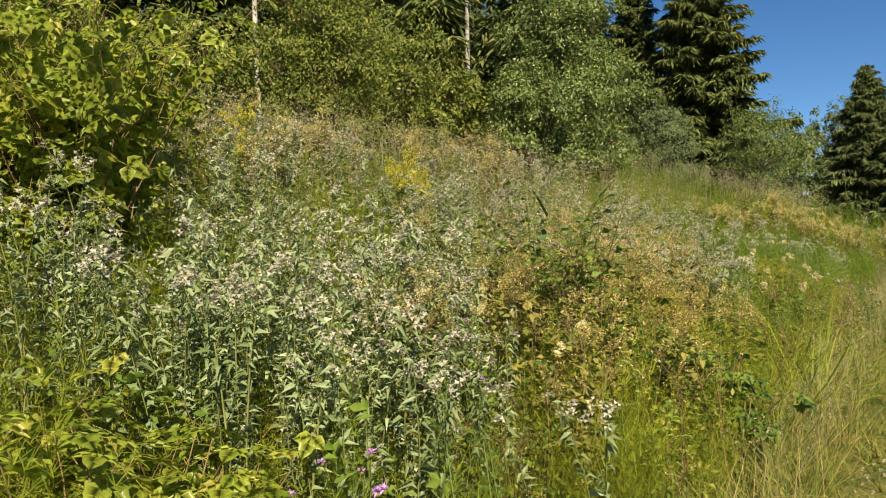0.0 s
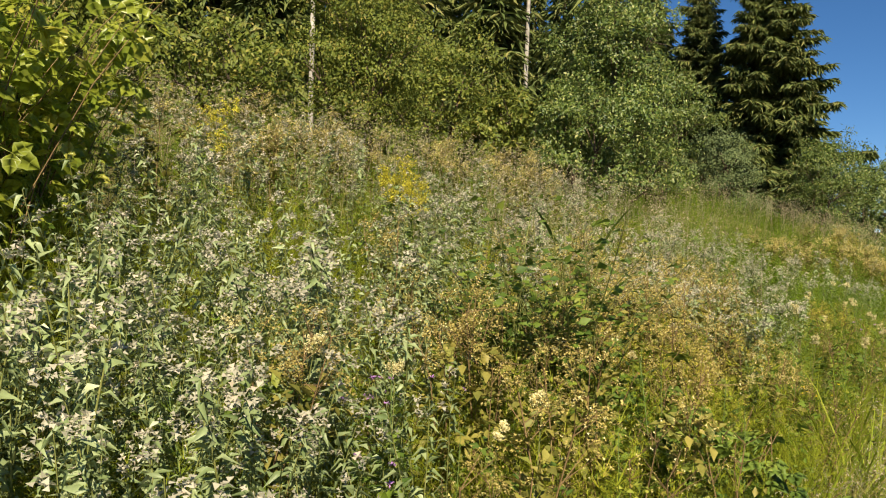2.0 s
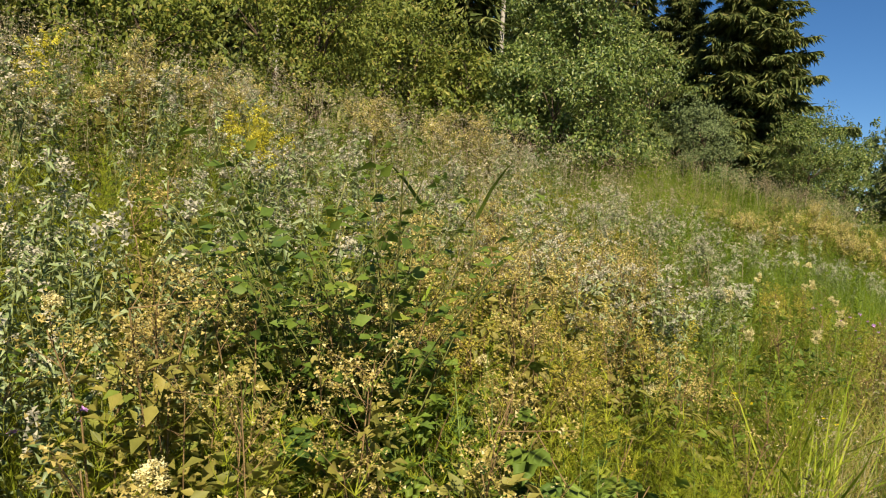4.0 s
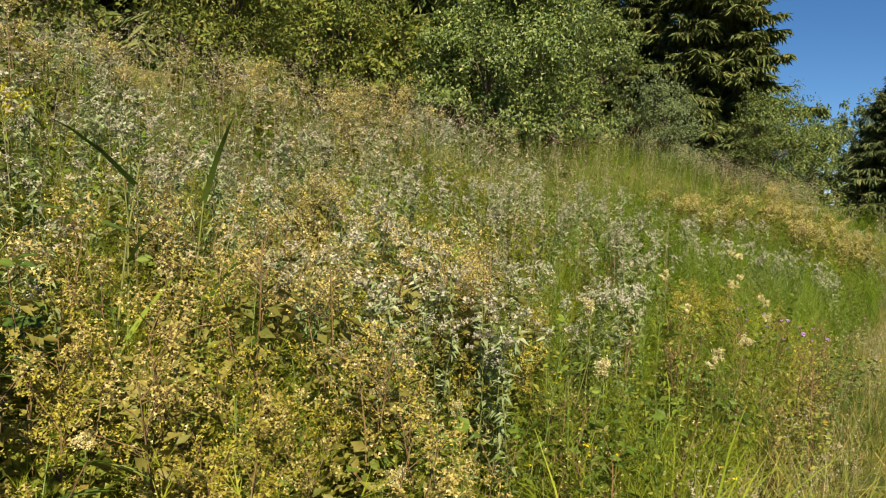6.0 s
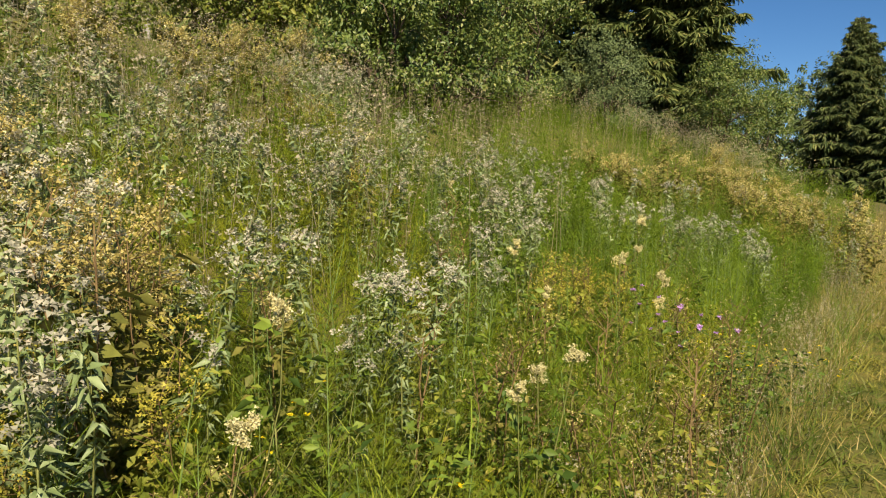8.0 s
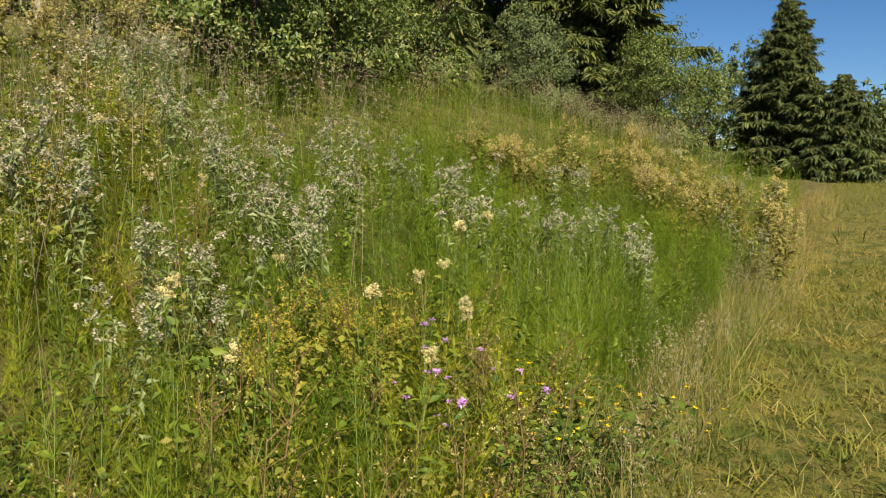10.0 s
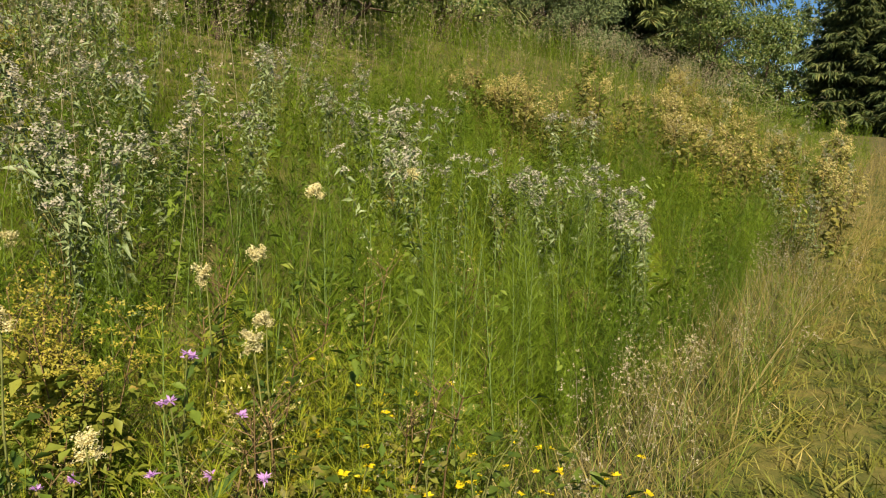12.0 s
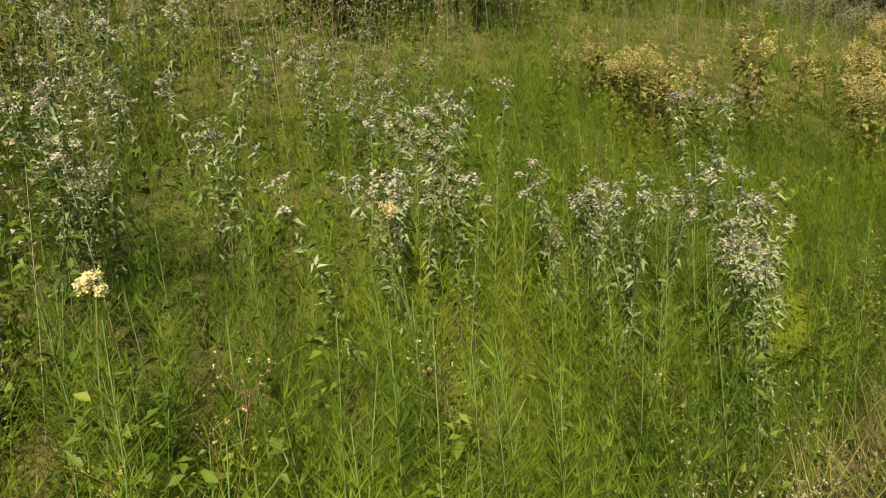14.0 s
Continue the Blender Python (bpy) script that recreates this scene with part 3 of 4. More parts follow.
for idx, (nm, mt, lb, cat) in enumerate((("thistle_stem", M_STEM, "thin stems of a thistle stand higher on the bank", "stem"),
                                         ("thistle_leaf", M_SILVER, "silver-grey thistle foliage higher on the bank", "thistle"),
                                         ("thistle_fluff", M_FLUFF, "pale pinkish thistle fluff higher on the bank", "fluff"))):
    rng = np.random.default_rng(31)
    stuff(nm, bulk([g[idx] for g in s_geo], back), mt, lb, cat)

# leafy green growth between the other plants
rng = np.random.default_rng(36)
h_geo = []
for _ in range(4):
    line = stem_line(0.7, 0.2)
    t = rng.uniform(0.1, 1.0, 34)
    h_geo.append(stamp(plain_leaf(0.24), along(line, t) + rng.normal(0, 0.03, (34, 3)), around(34, 0.25, 0.4), rng.uniform(0.02, 0.055, 34)))
h_places = np.concatenate([spots(420, -5.0, -1.0, 1, 9), spots(160, -4.0, -1.0, 9, 16), spots(420, -9.5, -4.5, 3, 20)])
stuff("leafy_growth", bulk(h_geo, h_places, 0.7, 1.3), M_BLADE, "mixed green leafy growth between the taller plants", "undergrowth")

# dried and yellowing meadowsweet
rng = np.random.default_rng(32)
t_geo = [sweet_geo(1.1, 30, 120, 0.24, 2, 0.024, 1.4, 0.075) for _ in range(3)]
t_models = [herb("meadowsweet", g, ("stem", "leaf", "plume"), (M_REDSTEM, M_BROWNLEAF, M_TAN), "withered tan-brown meadowsweet gone to seed", "meadowsweet",
                 "withered meadowsweet", ("", "withered brown leaves", "dry tan plume")) for g in t_geo]
TAN = [(-2.3, 5.4), (-2.9, 6.8), (-2.7, 7.3), (-2.25, 7.6), (-1.5, 5.9), (-1.85, 5.8), (-1.65, 4.6), (-1.75, 4.3), (-2.0, 6.3), (-2.2, 6.4), (-1.7, 6.0)]
TAN_END = [(-1.4, 17.8), (-1.3, 18.8), (-1.2, 19.8), (-1.5, 20.6), (-2.1, 18.8), (-2.5, 19.8), (-2.7, 21.0), (-1.3, 21.4), (-3.2, 22.0), (-1.8, 22.4), (-2.3, 23.2), (-3.7, 23.6), (-2.9, 18.4), (-3.9, 24.8)]
sow(t_models, np.concatenate([clumps(5, [(-4.0, 17.2)], 0.2), clumps(5, [(-3.8, 17.6)], 0.2), clumps(1, [(-4.0, 17.4)], 0.1)]), 0.65, 1.0)
sow(t_models, clumps(40, [(-6.6, 8.6), (-7.4, 8.2), (-7.9, 9.9), (-8.3, 10.4), (-7.2, 11.2), (-6.6, 12.4), (-7.6, 13.4), (-7.0, 7.2), (-8.0, 15.0), (-6.2, 6.0)], 0.5), 0.8, 1.2)
f_models = [herb("meadowsweet", sweet_geo(1.05, 26, 150, 0.22, 2, 0.02, 0.88, 0.06), ("stem", "leaf", "plume"), (M_REDSTEM, M_BROWNLEAF, M_RUST), "brown withered meadowsweet with thin dry plumes",
                 "meadowsweet", "withered meadowsweet", ("", "withered brown leaves", "dry tan plume")) for _ in range(3)]
sow(f_models, np.concatenate([clumps(48, TAN, 0.22), clumps(4, [(-1.95, 3.8)], 0.08), clumps(3, [(-2.65, 4.5)], 0.1), clumps(2, [(-2.05, 2.8)], 0.05), clumps(2, [(-1.35, 3.2)], 0.06), clumps(6, [(-3.4, 7.8), (-3.0, 6.8)], 0.2)]), 0.75, 1.1)
sow(t_models, clumps(38, TAN_END, 0.42), 0.7, 1.12)
sow(s_models, clumps(20, TAN_END, 0.45), 0.7, 1.0)
y_geo = [sweet_geo(1.0, 40, 110, 0.2, 2, 0.02, 0.95, 0.055) for _ in range(3)]
y_models = [herb("meadowsweet", g, ("stem", "leaf", "plume"), (M_REDSTEM, M_YLEAF, M_YTAN), "yellowing meadowsweet with brown-tipped leaves", "meadowsweet",
                 "yellowing meadowsweet", ("", "yellow-brown leaves", "yellowed plume")) for g in y_geo]
YEL = [(-3.4, 6.1), (-3.1, 6.0), (-2.6, 5.6), (-2.4, 5.7), (-2.0, 5.6), (-2.4, 6.0), (-1.8, 5.8), (-2.0, 6.1), (-1.65, 5.5), (-1.9, 5.3), (-1.5, 5.8), (-1.7, 6.2), (-1.9, 7.3)]
sow(y_models, np.concatenate([clumps(48, YEL, 0.2), clumps(4, [(-1.85, 10.6)], 0.1), clumps(3, [(-1.65, 10.45)], 0.1), clumps(5, [(-3.3, 10.25), (-2.9, 10.2)], 0.15), clumps(3, [(-1.8, 9.9)], 0.1), clumps(4, [(-4.8, 12.2)], 0.15), clumps(5, [(-5.5, 12.4)], 0.15)]), 0.6, 0.95)
sow(y_models, clumps(30, TAN_END, 0.5), 0.7, 1.05)

# small withering herbs between the horsetails
m_geo = [sweet_geo(0.75, 30, 24, 0.14, 2, 0.02, 0.6, 0.032) for _ in range(4)]
m_models = [herb("withered_herb", g, ("stem", "leaf", "plume"), (M_REDSTEM, mt, M_TAN), "small half-withered herb with brownish green leaves", "herb",
                 "withered herbs on the bank", ("", "brownish green leaves", "dry brown tip")) for g, mt in zip(m_geo, (M_BROWNLEAF, M_YLEAF, M_BROWNLEAF, M_LEAF))]
sow(m_models, np.concatenate([spots(70, -2.4, -0.95, 2.4, 7.5), clumps(54, [(-1.3, 9.4), (-1.1, 9.9), (-1.2, 8.7), (-1.0, 10.6), (-1.5, 9.2), (-0.95, 9.0), (-1.3, 10.4)], 0.2),
                              spots(26, -3.0, -0.95, 10, 15)]), 0.6, 1.15)

# meadowsweet still in flower
c_geo = [sweet_geo(1.0, 20, 300, 0.046, 1, 0.0072, 0.62, 0.05) for _ in range(3)]
c_models = [herb("flowering_meadowsweet", g, ("stem", "leaf", "flower"), (M_STEM, M_LEAF, M_CREAM), "meadowsweet with creamy white flower heads and dark leaves", "meadowsweet",
                 "flowering meadowsweet", ("", "dark green leaves", "cream flower head")) for g in c_geo]
CREAM = [(-1.6, 3.5), (-1.48, 3.4), (-2.08, 2.87), (-2.02, 2.7), (-2.2, 3.9), (-1.29, 7.06), (-1.55, 7.43), (-1.05, 8.3), (-1.08, 8.36), (-1.65, 9.66), (-1.49, 10.2), (-1.11, 10.24),
         (-1.57, 10.9), (-1.46, 11.0), (-1.27, 10.9), (-2.02, 12.8), (-2.0, 11.6), (-1.4, 5.9), (-1.02, 8.22), (-1.7, 11.1), (-2.2, 10.8), (-2.1, 5.1), (-1.9, 5.3), (-1.5, 6.6), (-1.6, 9.9),
         (-3.7, 10.8), (-3.3, 11.0), (-2.9, 10.9), (-1.8, 3.0), (-2.8, 4.6)]
cx = np.array(CREAM)
sow(c_models, np.stack([cx[:, 0], cx[:, 1], height(cx[:, 0], cx[:, 1])], 1), 0.76, 1.0)

# goldenrod, knapweed, small yellow flowers
g_models = [herb("goldenrod", gold_geo(1.05), ("stem", "leaf", "flower"), (M_STEM, M_LEAF, M_GOLD), "goldenrod with bright yellow plumes", "goldenrod", "goldenrod on the bank",
                 ("", "", "yellow plume")) for _ in range(2)]
sow(g_models, clumps(12, [(-4.2, 6.1), (-4.3, 6.2), (-5.6, 5.6)], 0.14), 0.9, 1.2)
k_models = [herb("knapweed", knap_geo(0.75), ("stem", "leaf", "petal", "cup"), (M_STEM, M_LEAF, M_PURPLE, M_BROWNLEAF), "knapweed with purple flower heads on thin stems", "knapweed",
                 "knapweed on the bank", ("", "", "purple petals", "")) for _ in range(3)]
KNAP = [(-1.4, 1.84), (-1.5, 1.9), (-1.72, 3.0), (-2.02, 3.34), (-2.1, 3.4), (-2.06, 3.74), (-1.9, 3.25), (-2.5, 5.0), (-2.24, 5.0), (-1.2, 10.0), (-1.05, 10.2), (-1.25, 10.2), (-1.1, 10.5), (-1.2, 10.55), (-1.32, 10.65), (-1.6, 10.75)]
kx = np.array(KNAP)
sow(k_models, np.stack([kx[:, 0], kx[:, 1], height(kx[:, 0], kx[:, 1])], 1), 0.9, 1.1)
d_models = [herb("yellow_flower", dots_geo(0.4), ("stem", "leaf", "petal"), (M_STEM, M_LEAF, M_YELLOW), "low plant with small bright yellow flowers", "wildflower",
                 "yellow flowers on the bank", ("", "", "yellow petals")) for _ in range(3)]
sow(d_models, clumps(50, [(-1.75, 7.35), (-1.9, 7.7), (-0.95, 10.4), (-1.0, 11.2), (-1.15, 11.4), (-0.9, 11.6), (-1.3, 11.2), (-1.2, 8.3)], 0.22), 0.8, 1.4)

# horsetails that stand singly near the strip
def horsetail_thing():
    ob = thing("horsetail_plant", "tall horsetail with a jointed stem and fine green shoots", "horsetail", "single horsetails")
    tall = 0.85
    zs = np.linspace(0, tall, 15)
    rad = []
    line = []
    for i, z in enumerate(zs):
        r = 0.003 * (1 - 0.6 * z / tall)
        line += [(0.006 * math.sin(z * 5), 0, z - 0.006), (0.006 * math.sin(z * 5), 0, z)]
        rad += [r * 1.0, r * 1.45]
    part("stem", tube(line, rad, 4), M_PALESTEM, ob, "pale green jointed stem")
    shoots = []
    for i, z in enumerate(zs[2:]):
        n = 16
        d = around(n, rng.uniform(0.5, 0.8), 0.15)
        L = 0.25 * (1 - 0.72 * (z / tall)) * rng.uniform(0.75, 1.1, n)
        shoots.append(stamp(short_blade(-0.25, 0.0075), np.repeat([[0, 0, z]], n, 0), d, L))
    part("leaf", join(shoots), M_HORSE, ob)
    return ob


e_models = [horsetail_thing() for _ in range(4)]
sow(e_models, np.concatenate([spots(100, -2.4, -1.05, 1.8, 9.5), spots(90, -3.0, -1.1, 9.5, 15), spots(80, -2.3, -1.0, 11.2, 14.5)]), 0.75, 1.15)

# raspberry and other broad-leaved undergrowth
r_models = [canes_thing("raspberry", 0.8, 0.095, 3, 8, (M_REDSTEM, M_RASP), "low raspberry canes with broad green leaves", "raspberry", "raspberry on the bank") for _ in range(3)]
sow(r_models, clumps(34, [(-1.95, 1.35), (-2.05, 1.6), (-1.85, 1.55), (-2.15, 1.3), (-2.25, 1.75), (-2.4, 1.5)], 0.12), 0.7, 1.05)
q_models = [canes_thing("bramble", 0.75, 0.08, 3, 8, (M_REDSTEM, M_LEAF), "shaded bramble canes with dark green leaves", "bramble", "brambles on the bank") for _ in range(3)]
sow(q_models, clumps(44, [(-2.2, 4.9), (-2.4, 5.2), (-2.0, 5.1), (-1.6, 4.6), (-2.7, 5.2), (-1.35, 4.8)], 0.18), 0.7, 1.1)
n_models = [herb("leafy_herb", cane_geo(0.5, 0.042, 5), ("stem", "leaf"), (M_STEM, M_LEAF), "low dark green leafy herb among the grass", "herb", "leafy herbs on the bank") for _ in range(3)]
sow(n_models, np.concatenate([clumps(85, [(-1.4, 4.4), (-1.3, 5.2), (-1.5, 7.9), (-1.2, 9.4), (-1.6, 8.3), (-1.1, 11.2), (-1.3, 11.4), (-1.5, 11.0), (-1.9, 7.4)], 0.25),
                              spots(50, -3.0, -1.1, 2, 11)]), 0.7, 1.2)
b_models = [canes_thing("raspberry_bush", 2.0, 0.115, 6, 16, (M_REDSTEM, M_RASP), "tall raspberry thicket with broad yellow-green leaves", "bush", "raspberry thicket", False) for _ in range(3)]
sow(b_models, clumps(26, [(-4.6, 3.4), (-5.0, 3.0), (-4.5, 2.6), (-5.3, 3.8), (-5.0, 2.2), (-4.3, 2.9)], 0.22), 0.8, 1.08)
w_models = [herb("willow_sapling", cane_geo(1.3, 0.055, 9), ("stem", "leaf"), (M_STEM, M_LEAF), "young leafy sapling with dark green leaves", "sapling", "saplings on the bank") for _ in range(2)]
sow(w_models, clumps(9, [(-2.15, 4.5), (-2.3, 4.7), (-2.05, 4.7)], 0.09), 0.9, 1.12)


# a fern among the horsetails
def frond_geo(long):
    """An arching rib with tapering leaflets on both sides."""
    t = np.linspace(0, 1, 9)
    rib = np.stack([long * 0.55 * t, np.zeros(9), long * (0.95 * t - 0.35 * t ** 2)], 1)
    out = [tube(rib, np.linspace(0.003, 0.001, 9), 3)]
    k = np.linspace(0.18, 0.98, 22)
    p, size = along(rib, k), long * 0.2 * np.sin(np.pi * (0.12 + 0.86 * k)) + 0.008
    for sg in (-1.0, 1.0):
        way = np.stack([np.full(22, 0.35), np.full(22, sg), np.full(22, 0.15)], 1) + rng.normal(0, 0.06, (22, 3))
        out.append(stamp(leaf_shape(0.14, 0.1, 0.2), p, way, size, np.tile([-0.6, 0.0, 0.8], (22, 1))))
    return join(out)


for px, py in ((-1.45, 14.0), (-1.6, 14.25)):
    fern = thing("fern", "yellow-green fern with arching feathered fronds among horsetails", "fern", "ferns on the bank")
    for a in np.linspace(0, 5.2, 6):
        fr = part("frond", frond_geo(0.7 * rng.uniform(0.8, 1.1)), M_HORSE_Y, fern)
        fr.rotation_euler = (0, 0, float(a + rng.normal(0, 0.2)))
    fern.location = (px, py, float(height(px, py)))


# tall reeds with long leaves
for px, py in ((-2.5, 6.2), (-2.75, 6.05), (-3.0, 6.3)):
    rd = thing("reed", "tall reed with long narrow dark green leaves", "reed", "reeds on the bank")
    line = stem_line(1.25, 0.06)
    part("reed_stalk", tube(line, np.linspace(0.006, 0.003, 5), 5), M_STEM, rd)
    for t, d in zip((0.4, 0.6, 0.78, 0.92), around(4, 1.1, 0.3)):
        part("blade", stamp(blade_shape(0.3, 0.028), along(line, [t]), d[None], [0.42]), M_LEAF if t > 0.5 else M_LUSH, rd)
    rd.location = (px, py, float(height(px, py)))


# coarse tufts and single long blades
def tuft_geo(n, tall):
    return stamp(blade_shape(0.6, 0.0085), rng.normal(0, 0.04, (n, 3)) * (1, 1, 0), lean(n, 0.4), rng.uniform(0.5, 1.0, n) * tall)


for px, py, tall in ((-0.95, 6.3, 0.75), (-0.85, 6.9, 0.7), (-1.1, 7.4, 0.65), (-1.0, 5.6, 0.6), (-1.25, 8.15, 0.6), (-1.35, 7.7, 0.5), (-1.0, 7.8, 0.55)):
    tf = new("grass_tuft", mesh_of("grass_tuft", *tuft_geo(46, tall * 1.3), M_LUSH))
    tf.location = (px, py, float(height(px, py)) - 0.01)
    tagged(tf, "tuft of coarse arching yellow-green grass blades", "grass tuft", "grass tufts")


# ---------------------------------------------------------------- trees and bushes
def crown_leaves(blobs, n, leaf, shape):
    """Leaves gathered in many small sprays over several lumps (x, y, z, r); thinner inside, uneven outside."""
    out, share = [], np.array([b[3] ** 2 for b in blobs])
    for b, m in zip(blobs, (n * share / share.sum()).astype(int)):
        sprays = max(m // 26, 6)
        d = unit(rng.normal(0, 1, (sprays, 3)))
        d[:, 2] = np.abs(d[:, 2]) * 0.9 + d[:, 2] * 0.35
        c = np.array(b[:3]) + d * b[3] * rng.uniform(0.62, 1.12, (sprays, 1))
        who = rng.integers(0, sprays, m)
        p = c[who] + rng.normal(0, 0.10, (m, 3)) * min(b[3], 1.6)
        out.append(stamp(shape, p, rng.normal(0, 0.7, (m, 3)) + d[who] * 0.3 + np.array([0, 0, -0.5]), leaf * rng.uniform(0.7, 1.3, m),
                         d[who] * 0.8 + np.array([0.15, -0.18, 0.45]) + rng.normal(0, 0.45, (m, 3))))
    return join(out)


def leafy_tree(kind, x, y, blobs, n, leaf, mat, label, category, group="", shape=LEAF_M, bark=None):
    ob = thing(kind, label, category, group)
    z0 = float(height(x, y))
    ob.location = (x, y, z0)
    limbs = []
    top = max(b[2] for b in blobs)
    for b in blobs:
        a = np.array([rng.normal(0, 0.12), rng.normal(0, 0.12), -0.1])
        e = np.array(b[:3])
        limbs.append(tube([a, a * 0.6 + e * 0.4 + np.array([0, 0, 0.1]), e], [0.05 + 0.008 * top, 0.04, 0.012], 5))
        for o in unit(rng.normal(0, 1, (5, 3))) * b[3]:
            limbs.append(tube([e * 0.8, e + o * 0.5, e + o * 0.95], [0.02, 0.012, 0.005], 3))
    part("trunk", join(limbs), bark or M_BARK, ob)
    part("crown", crown_leaves(blobs, n, leaf, shape), mat, ob)
    return ob


def lumps(r, tall, n, low=0.25):
    """Uneven lumps of a crown of that radius and height."""
    out = []
    for i in range(n):
        f = (i + 0.5) / n
        w = r * math.sqrt(max(1 - ((f - 0.4) / 0.62) ** 2, 0.05))
        a = i * 2.4 + rng.uniform(-0.4, 0.4)
        q = w * rng.uniform(0.25, 0.62)
        out.append((q * math.cos(a), q * math.sin(a), tall * (low + (0.93 - low) * f), r * rng.uniform(0.38, 0.55)))
    return out


leafy_tree("alder_bush", -8.1, 19.5, lumps(2.05, 5.2, 16, 0.1), 34000, 0.085, M_ALDER, "large dense alder bush with dark glossy leaves above the bank", "bush", "bushes above the bank")
leafy_tree("alder_bush", -7.9, 16.9, lumps(1.5, 2.6, 9, 0.15), 14000, 0.08, M_ALDER, "dense alder bush with dark leaves topping the bank", "bush", "bushes above the bank")
leafy_tree("hazel_bush", -12.2, 14.8, lumps(2.0, 4.2, 13, 0.12), 24000, 0.08, M_BUSH, "broad olive-green bush above the bank", "bush", "bushes above the bank")
leafy_tree("hazel_bush", -13.6, 19.5, lumps(2.4, 3.6, 10, 0.12), 12000, 0.11, M_BUSH, "broad olive-green bush above the bank", "bush", "bushes above the bank")
leafy_tree("hazel_bush", -11.6, 10.4, lumps(1.9, 1.9, 9, 0.12), 9000, 0.10, M_BUSH, "low olive-brown bush at the top of the bank", "bush", "bushes above the bank")
leafy_tree("hazel_bush", -12.6, 7.2, lumps(2.1, 2.4, 9, 0.12), 9000, 0.10, M_BUSH, "low olive-brown bush at the top of the bank", "bush", "bushes above the bank")
leafy_tree("hazel_bush", -11.2, 20.0, lumps(1.6, 2.6, 8, 0.1), 7000, 0.13, M_BUSH, "low olive-green bush between taller ones", "bush", "bushes above the bank")
leafy_tree("alder_bush", -9.0, 24.5, lumps(2.0, 4.0, 9, 0.1), 15000, 0.085, M_ALDER, "dense alder bush with dark leaves topping the bank", "bush", "bushes above the bank")
leafy_tree("willow_bush", -9.6, 33.5, lumps(1.9, 3.4, 8, 0.1), 13000, 0.09, M_WILLOW, "pale grey-green willow bush in front of the spruces", "bush", "bushes above the bank")
leafy_tree("willow_bush", -7.6, 42.0, lumps(2.3, 4.6, 9, 0.08), 16000, 0.10, M_ALDER, "bushy young tree at the foot of a tall spruce", "bush", "bushes above the bank")
leafy_tree("willow_bush", -8.6, 58.0, lumps(2.6, 6.4, 10, 0.08), 14000, 0.14, M_ALDER, "bluish green young tree far up the field", "tree", "trees up the field")
leafy_tree("birch", -6.2, 70.0, lumps(2.6, 9.0, 11, 0.2), 8000, 0.2, M_WILLOW, "thin-leaved birch beside a dark fir", "tree", "trees up the field", bark=M_PALEBARK)


def conifer(kind, x, y, tall, r, mat, label, dense=1.3, twig=1.15, bare=0.06, seed=1, pitch=0.62):
    """Spruce: whorls of drooping boughs, each a flat spray of needle twigs."""
    global rng
    rng = np.random.default_rng(seed)
    ob = thing(kind, label, "tree", "conifers")
    ob.location = (x, y, float(height(x, y)) - 0.05)
    part("trunk", tube([(0, 0, 0), (0.02, 0, tall * 0.5), (0, 0.02, tall)], [0.012 * tall + 0.06, 0.008 * tall, 0.01], 7), M_BARK, ob)
    boughs, twigs = [], []
    z = tall * bare
    shape = (np.array([(0, 0, 0), (-0.09, 0.45, 0.02), (0, 1, -0.15), (0.09, 0.45, 0.02)]), np.array([(0, 2, 1), (0, 3, 2)]))
    while z < tall * 0.985:
        f = z / tall
        reach = r * (1 - f) ** 0.75 * rng.uniform(0.6, 1.12) + 0.15
        n = int(rng.integers(5, 8))
        for a in rng.uniform(0, 6.28) + np.arange(n) * 6.28 / n + rng.normal(0, 0.2, n):
            L = reach * rng.uniform(0.6, 1.1)
            d = np.array([math.cos(a), math.sin(a), 0])
            droop = -0.45 + 0.65 * f + rng.normal(0, 0.13)
            line = np.stack([np.array([0, 0, z]), np.array([0, 0, z + droop * L * 0.55]) + d * L * 0.6, np.array([0, 0, z + droop * L * 0.75]) + d * L])
            boughs.append(tube(line, [0.03, 0.018, 0.006], 3))
            m = int((12 + 26 * L) * dense)
            t = rng.uniform(0.12, 1.0, m)
            p = along(line, t)
            side = np.array([-d[1], d[0], 0])
            sg = rng.choice([-1.0, 1.0], m)[:, None]
            way = d * 0.7 + side * sg * rng.uniform(0.3, 1.1, (m, 1)) + np.array([0, 0, -0.55]) + rng.normal(0, 0.3, (m, 3))
            twigs.append(stamp(shape, p, way, twig * (0.24 + 0.30 * (1 - t)) * L ** 0.5 * rng.uniform(0.5, 1.3, m)))
        z += tall * rng.uniform(0.012, 0.022) * pitch
    part("bough", join(boughs), M_BARK, ob)
    part("needles", join(twigs), mat, ob)
    return ob


def at_angle(deg, dist):
    """A place seen that many degrees to the left of the strip's direction."""
    return -math.sin(radians(deg)) * dist, math.cos(radians(deg)) * dist


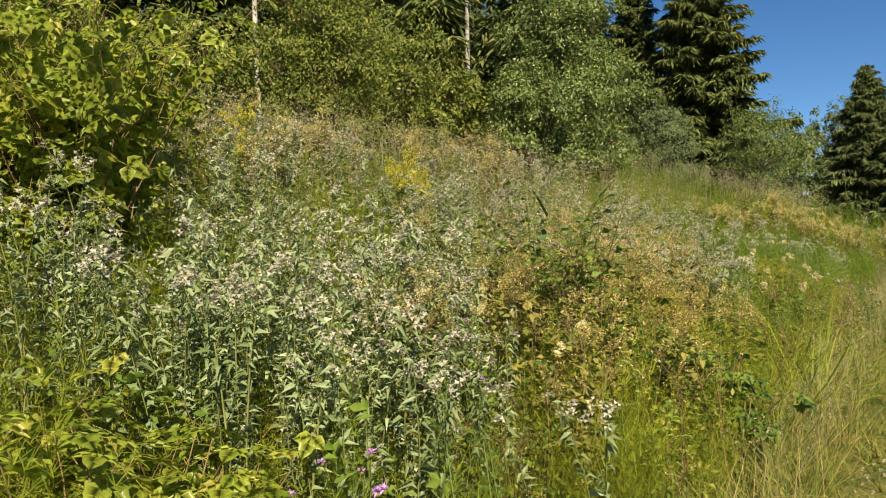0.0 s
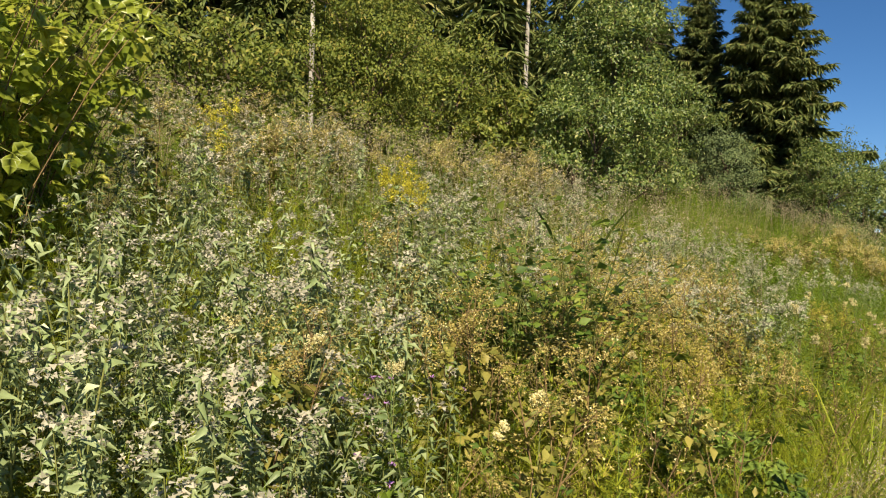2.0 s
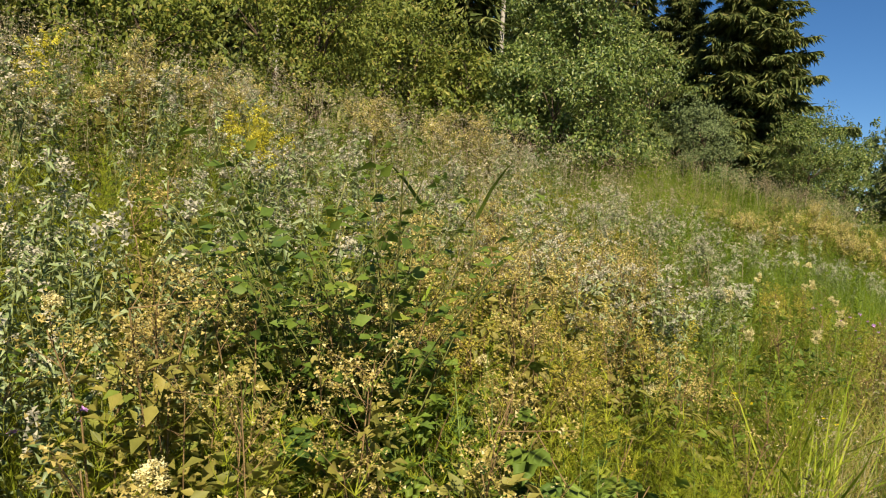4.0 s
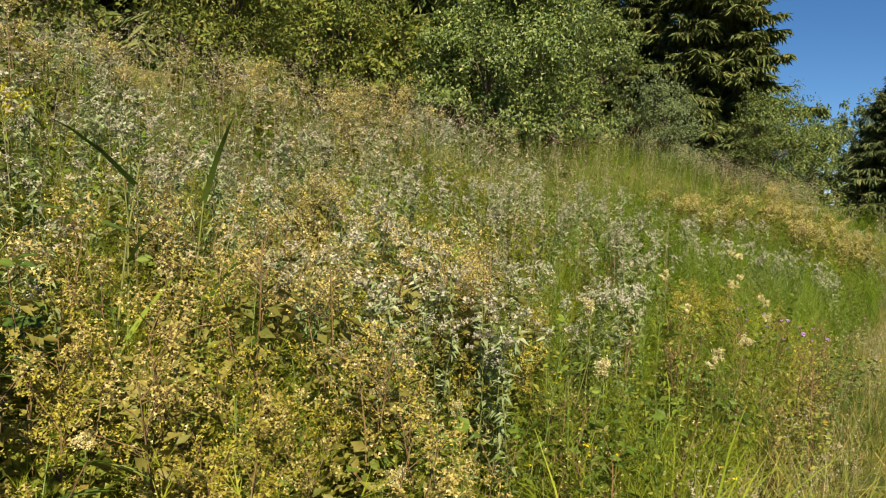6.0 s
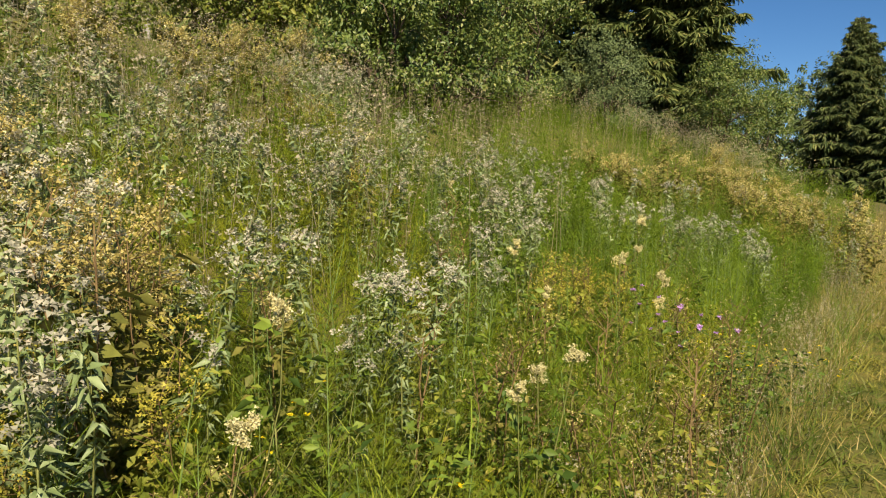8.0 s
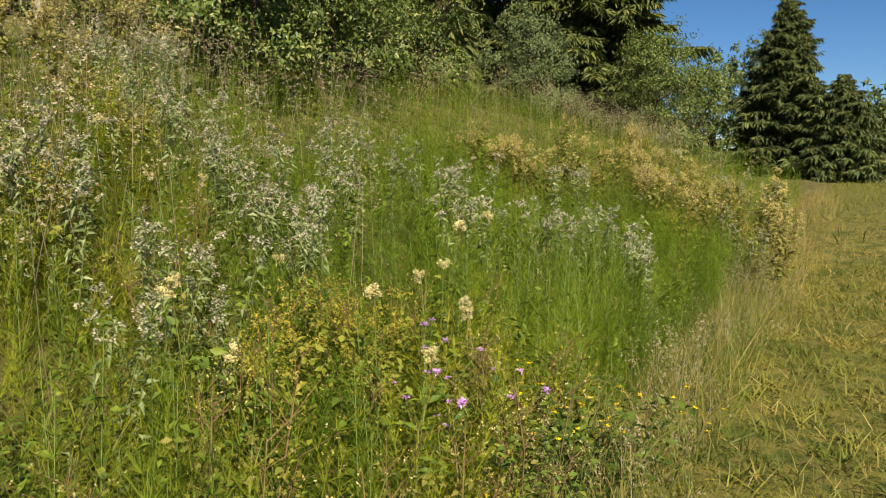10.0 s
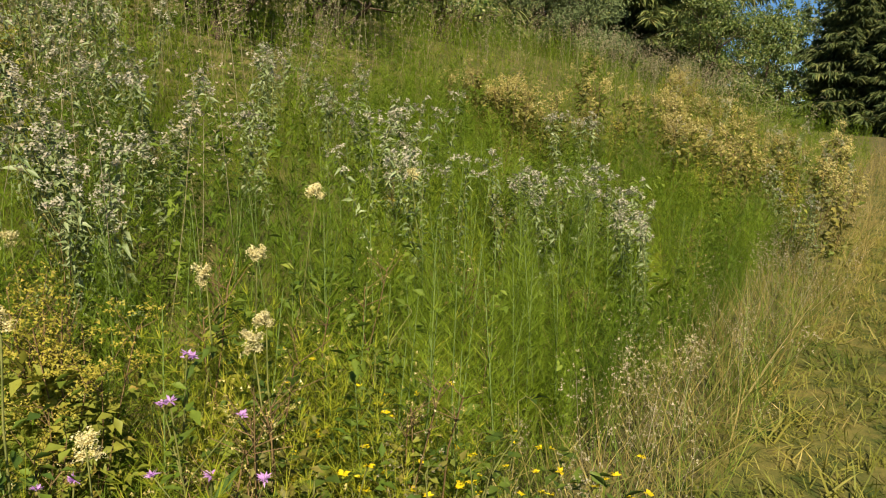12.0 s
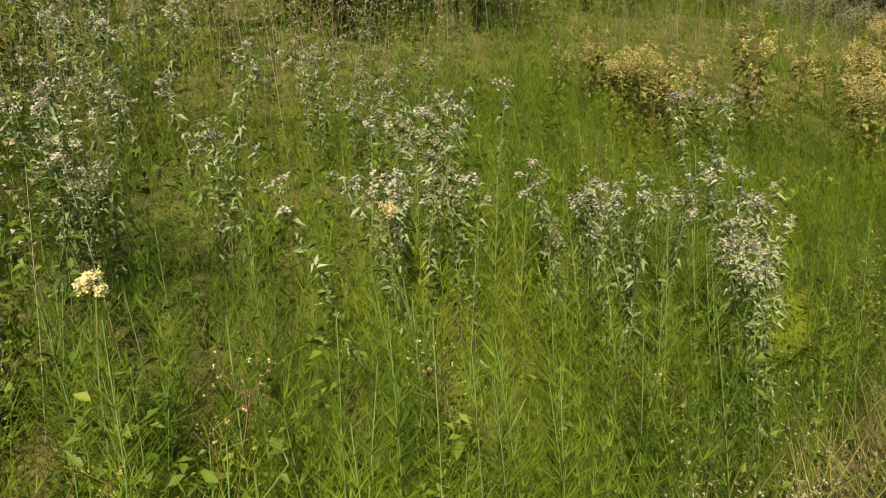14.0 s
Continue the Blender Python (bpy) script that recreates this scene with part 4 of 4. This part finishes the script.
SPR = "tall dark green spruce with drooping boughs behind the bushes"
conifer("spruce", *at_angle(13.2, 50), 21, 5.4, M_SPRUCE, SPR, dense=2.0, twig=1.1, seed=41)
conifer("spruce", *at_angle(17.5, 54), 19, 3.8, M_SPRUCE, SPR, dense=1.7, twig=1.1, seed=42)
conifer("fir", -3.6, 62.0, 11.4, 4.3, M_FIR, "pointed dark fir standing at the end of the field", dense=1.6, twig=1.1, seed=43)
conifer("fir", -0.4, 60.0, 6.3, 3.6, M_FIR, "smaller dark fir beside the pointed one", dense=1.0, seed=44)
conifer("fir", 2.8, 62.0, 4.8, 3.4, M_FIR, "smaller dark fir beside the pointed one", dense=1.0, seed=45)
model = conifer("spruce", *at_angle(24, 46), 19, 3.4, M_SPRUCE, SPR, dense=0.3, twig=2.4, seed=46, pitch=1.0)
rng = np.random.default_rng(47)
for deg, dist in ((27, 52), (32.5, 44), (36, 50), (39.5, 43), (43, 50), (47.5, 44), (51, 49), (55, 42), (59, 47), (64, 42), (69, 46), (21, 58), (75, 43), (34, 58), (38, 56), (41, 58), (45.5, 57), (49, 58), (53, 56), (29.5, 60), (25.5, 62)):
    x, y = at_angle(deg + float(rng.normal(0, 0.6)), dist)
    copy_thing(model, pose(x, y, float(height(x, y)) - 0.05, 0, 0, float(rng.uniform(0, 360))) @ Matrix.Scale(float(rng.uniform(0.85, 1.15)), 4))
for deg, dist in ((29.4, 44), (44.2, 40)):
    x, y = at_angle(deg, dist)
    ob = thing("pine", "slender tree with a bare pale trunk among the spruces", "tree", "pale-trunked trees")
    ob.location = (x, y, float(height(x, y)) - 0.05)
    part("trunk", tube([(0, 0, 0), (0.1, 0.05, 6), (0.35, 0.1, 12), (0.4, 0.1, 17)], [0.14, 0.125, 0.10, 0.03], 8), M_PALEBARK, ob)
    part("crown", crown_leaves([(0.4, 0.1, 13.5, 1.3), (0.2, 0.5, 15.0, 1.5), (0.6, -0.3, 16.5, 1.1), (0.8, 0.2, 11.8, 0.7)], 3500, 0.16, LEAF_M), M_BUSH, ob)
for deg, dist, r, tall in ((7.6, 78, 4.0, 8.0), (5.0, 82, 4.0, 7.0), (-1.5, 74, 4.5, 5.5), (-6.0, 70, 4.5, 5.0), (-11, 72, 5, 6), (-17, 70, 5, 6), (-24, 72, 5, 6)):
    x, y = at_angle(deg, dist)
    leafy_tree("field_bush", x, y, lumps(r, tall, 9, 0.06), 5000, 0.32, M_ALDER, "dark green bush at the far end of the field", "bush", "bushes along the field")

# woods beyond the field
rng = np.random.default_rng(61)
ang = np.radians(rng.uniform(-70, 75, 420))
dist = rng.uniform(150, 230, 420)
wx, wy = -np.sin(ang) * dist, np.cos(ang) * dist
wood = []
cone = (np.array([(0, 0, 0), (-0.22, 0.15, 0), (0, 1, 0), (0.22, 0.15, 0)]), np.array([(0, 2, 1), (0, 3, 2)]))
for k in range(14):
    f = k / 14
    p = np.stack([wx, wy, height(wx, wy) + rng.uniform(8, 15, 420) * f], 1)
    wood.append(stamp(cone, p, around(420, -0.25, 0.3), 4.6 * (1 - 0.75 * f) * rng.uniform(0.7, 1.2, 420)))
    wood.append(stamp(cone, p, around(420, -0.25, 0.3), 4.6 * (1 - 0.75 * f) * rng.uniform(0.7, 1.2, 420)))
stuff("far_woods", join(wood), M_FIR, "dark green woods closing the far end of the field", "woods")
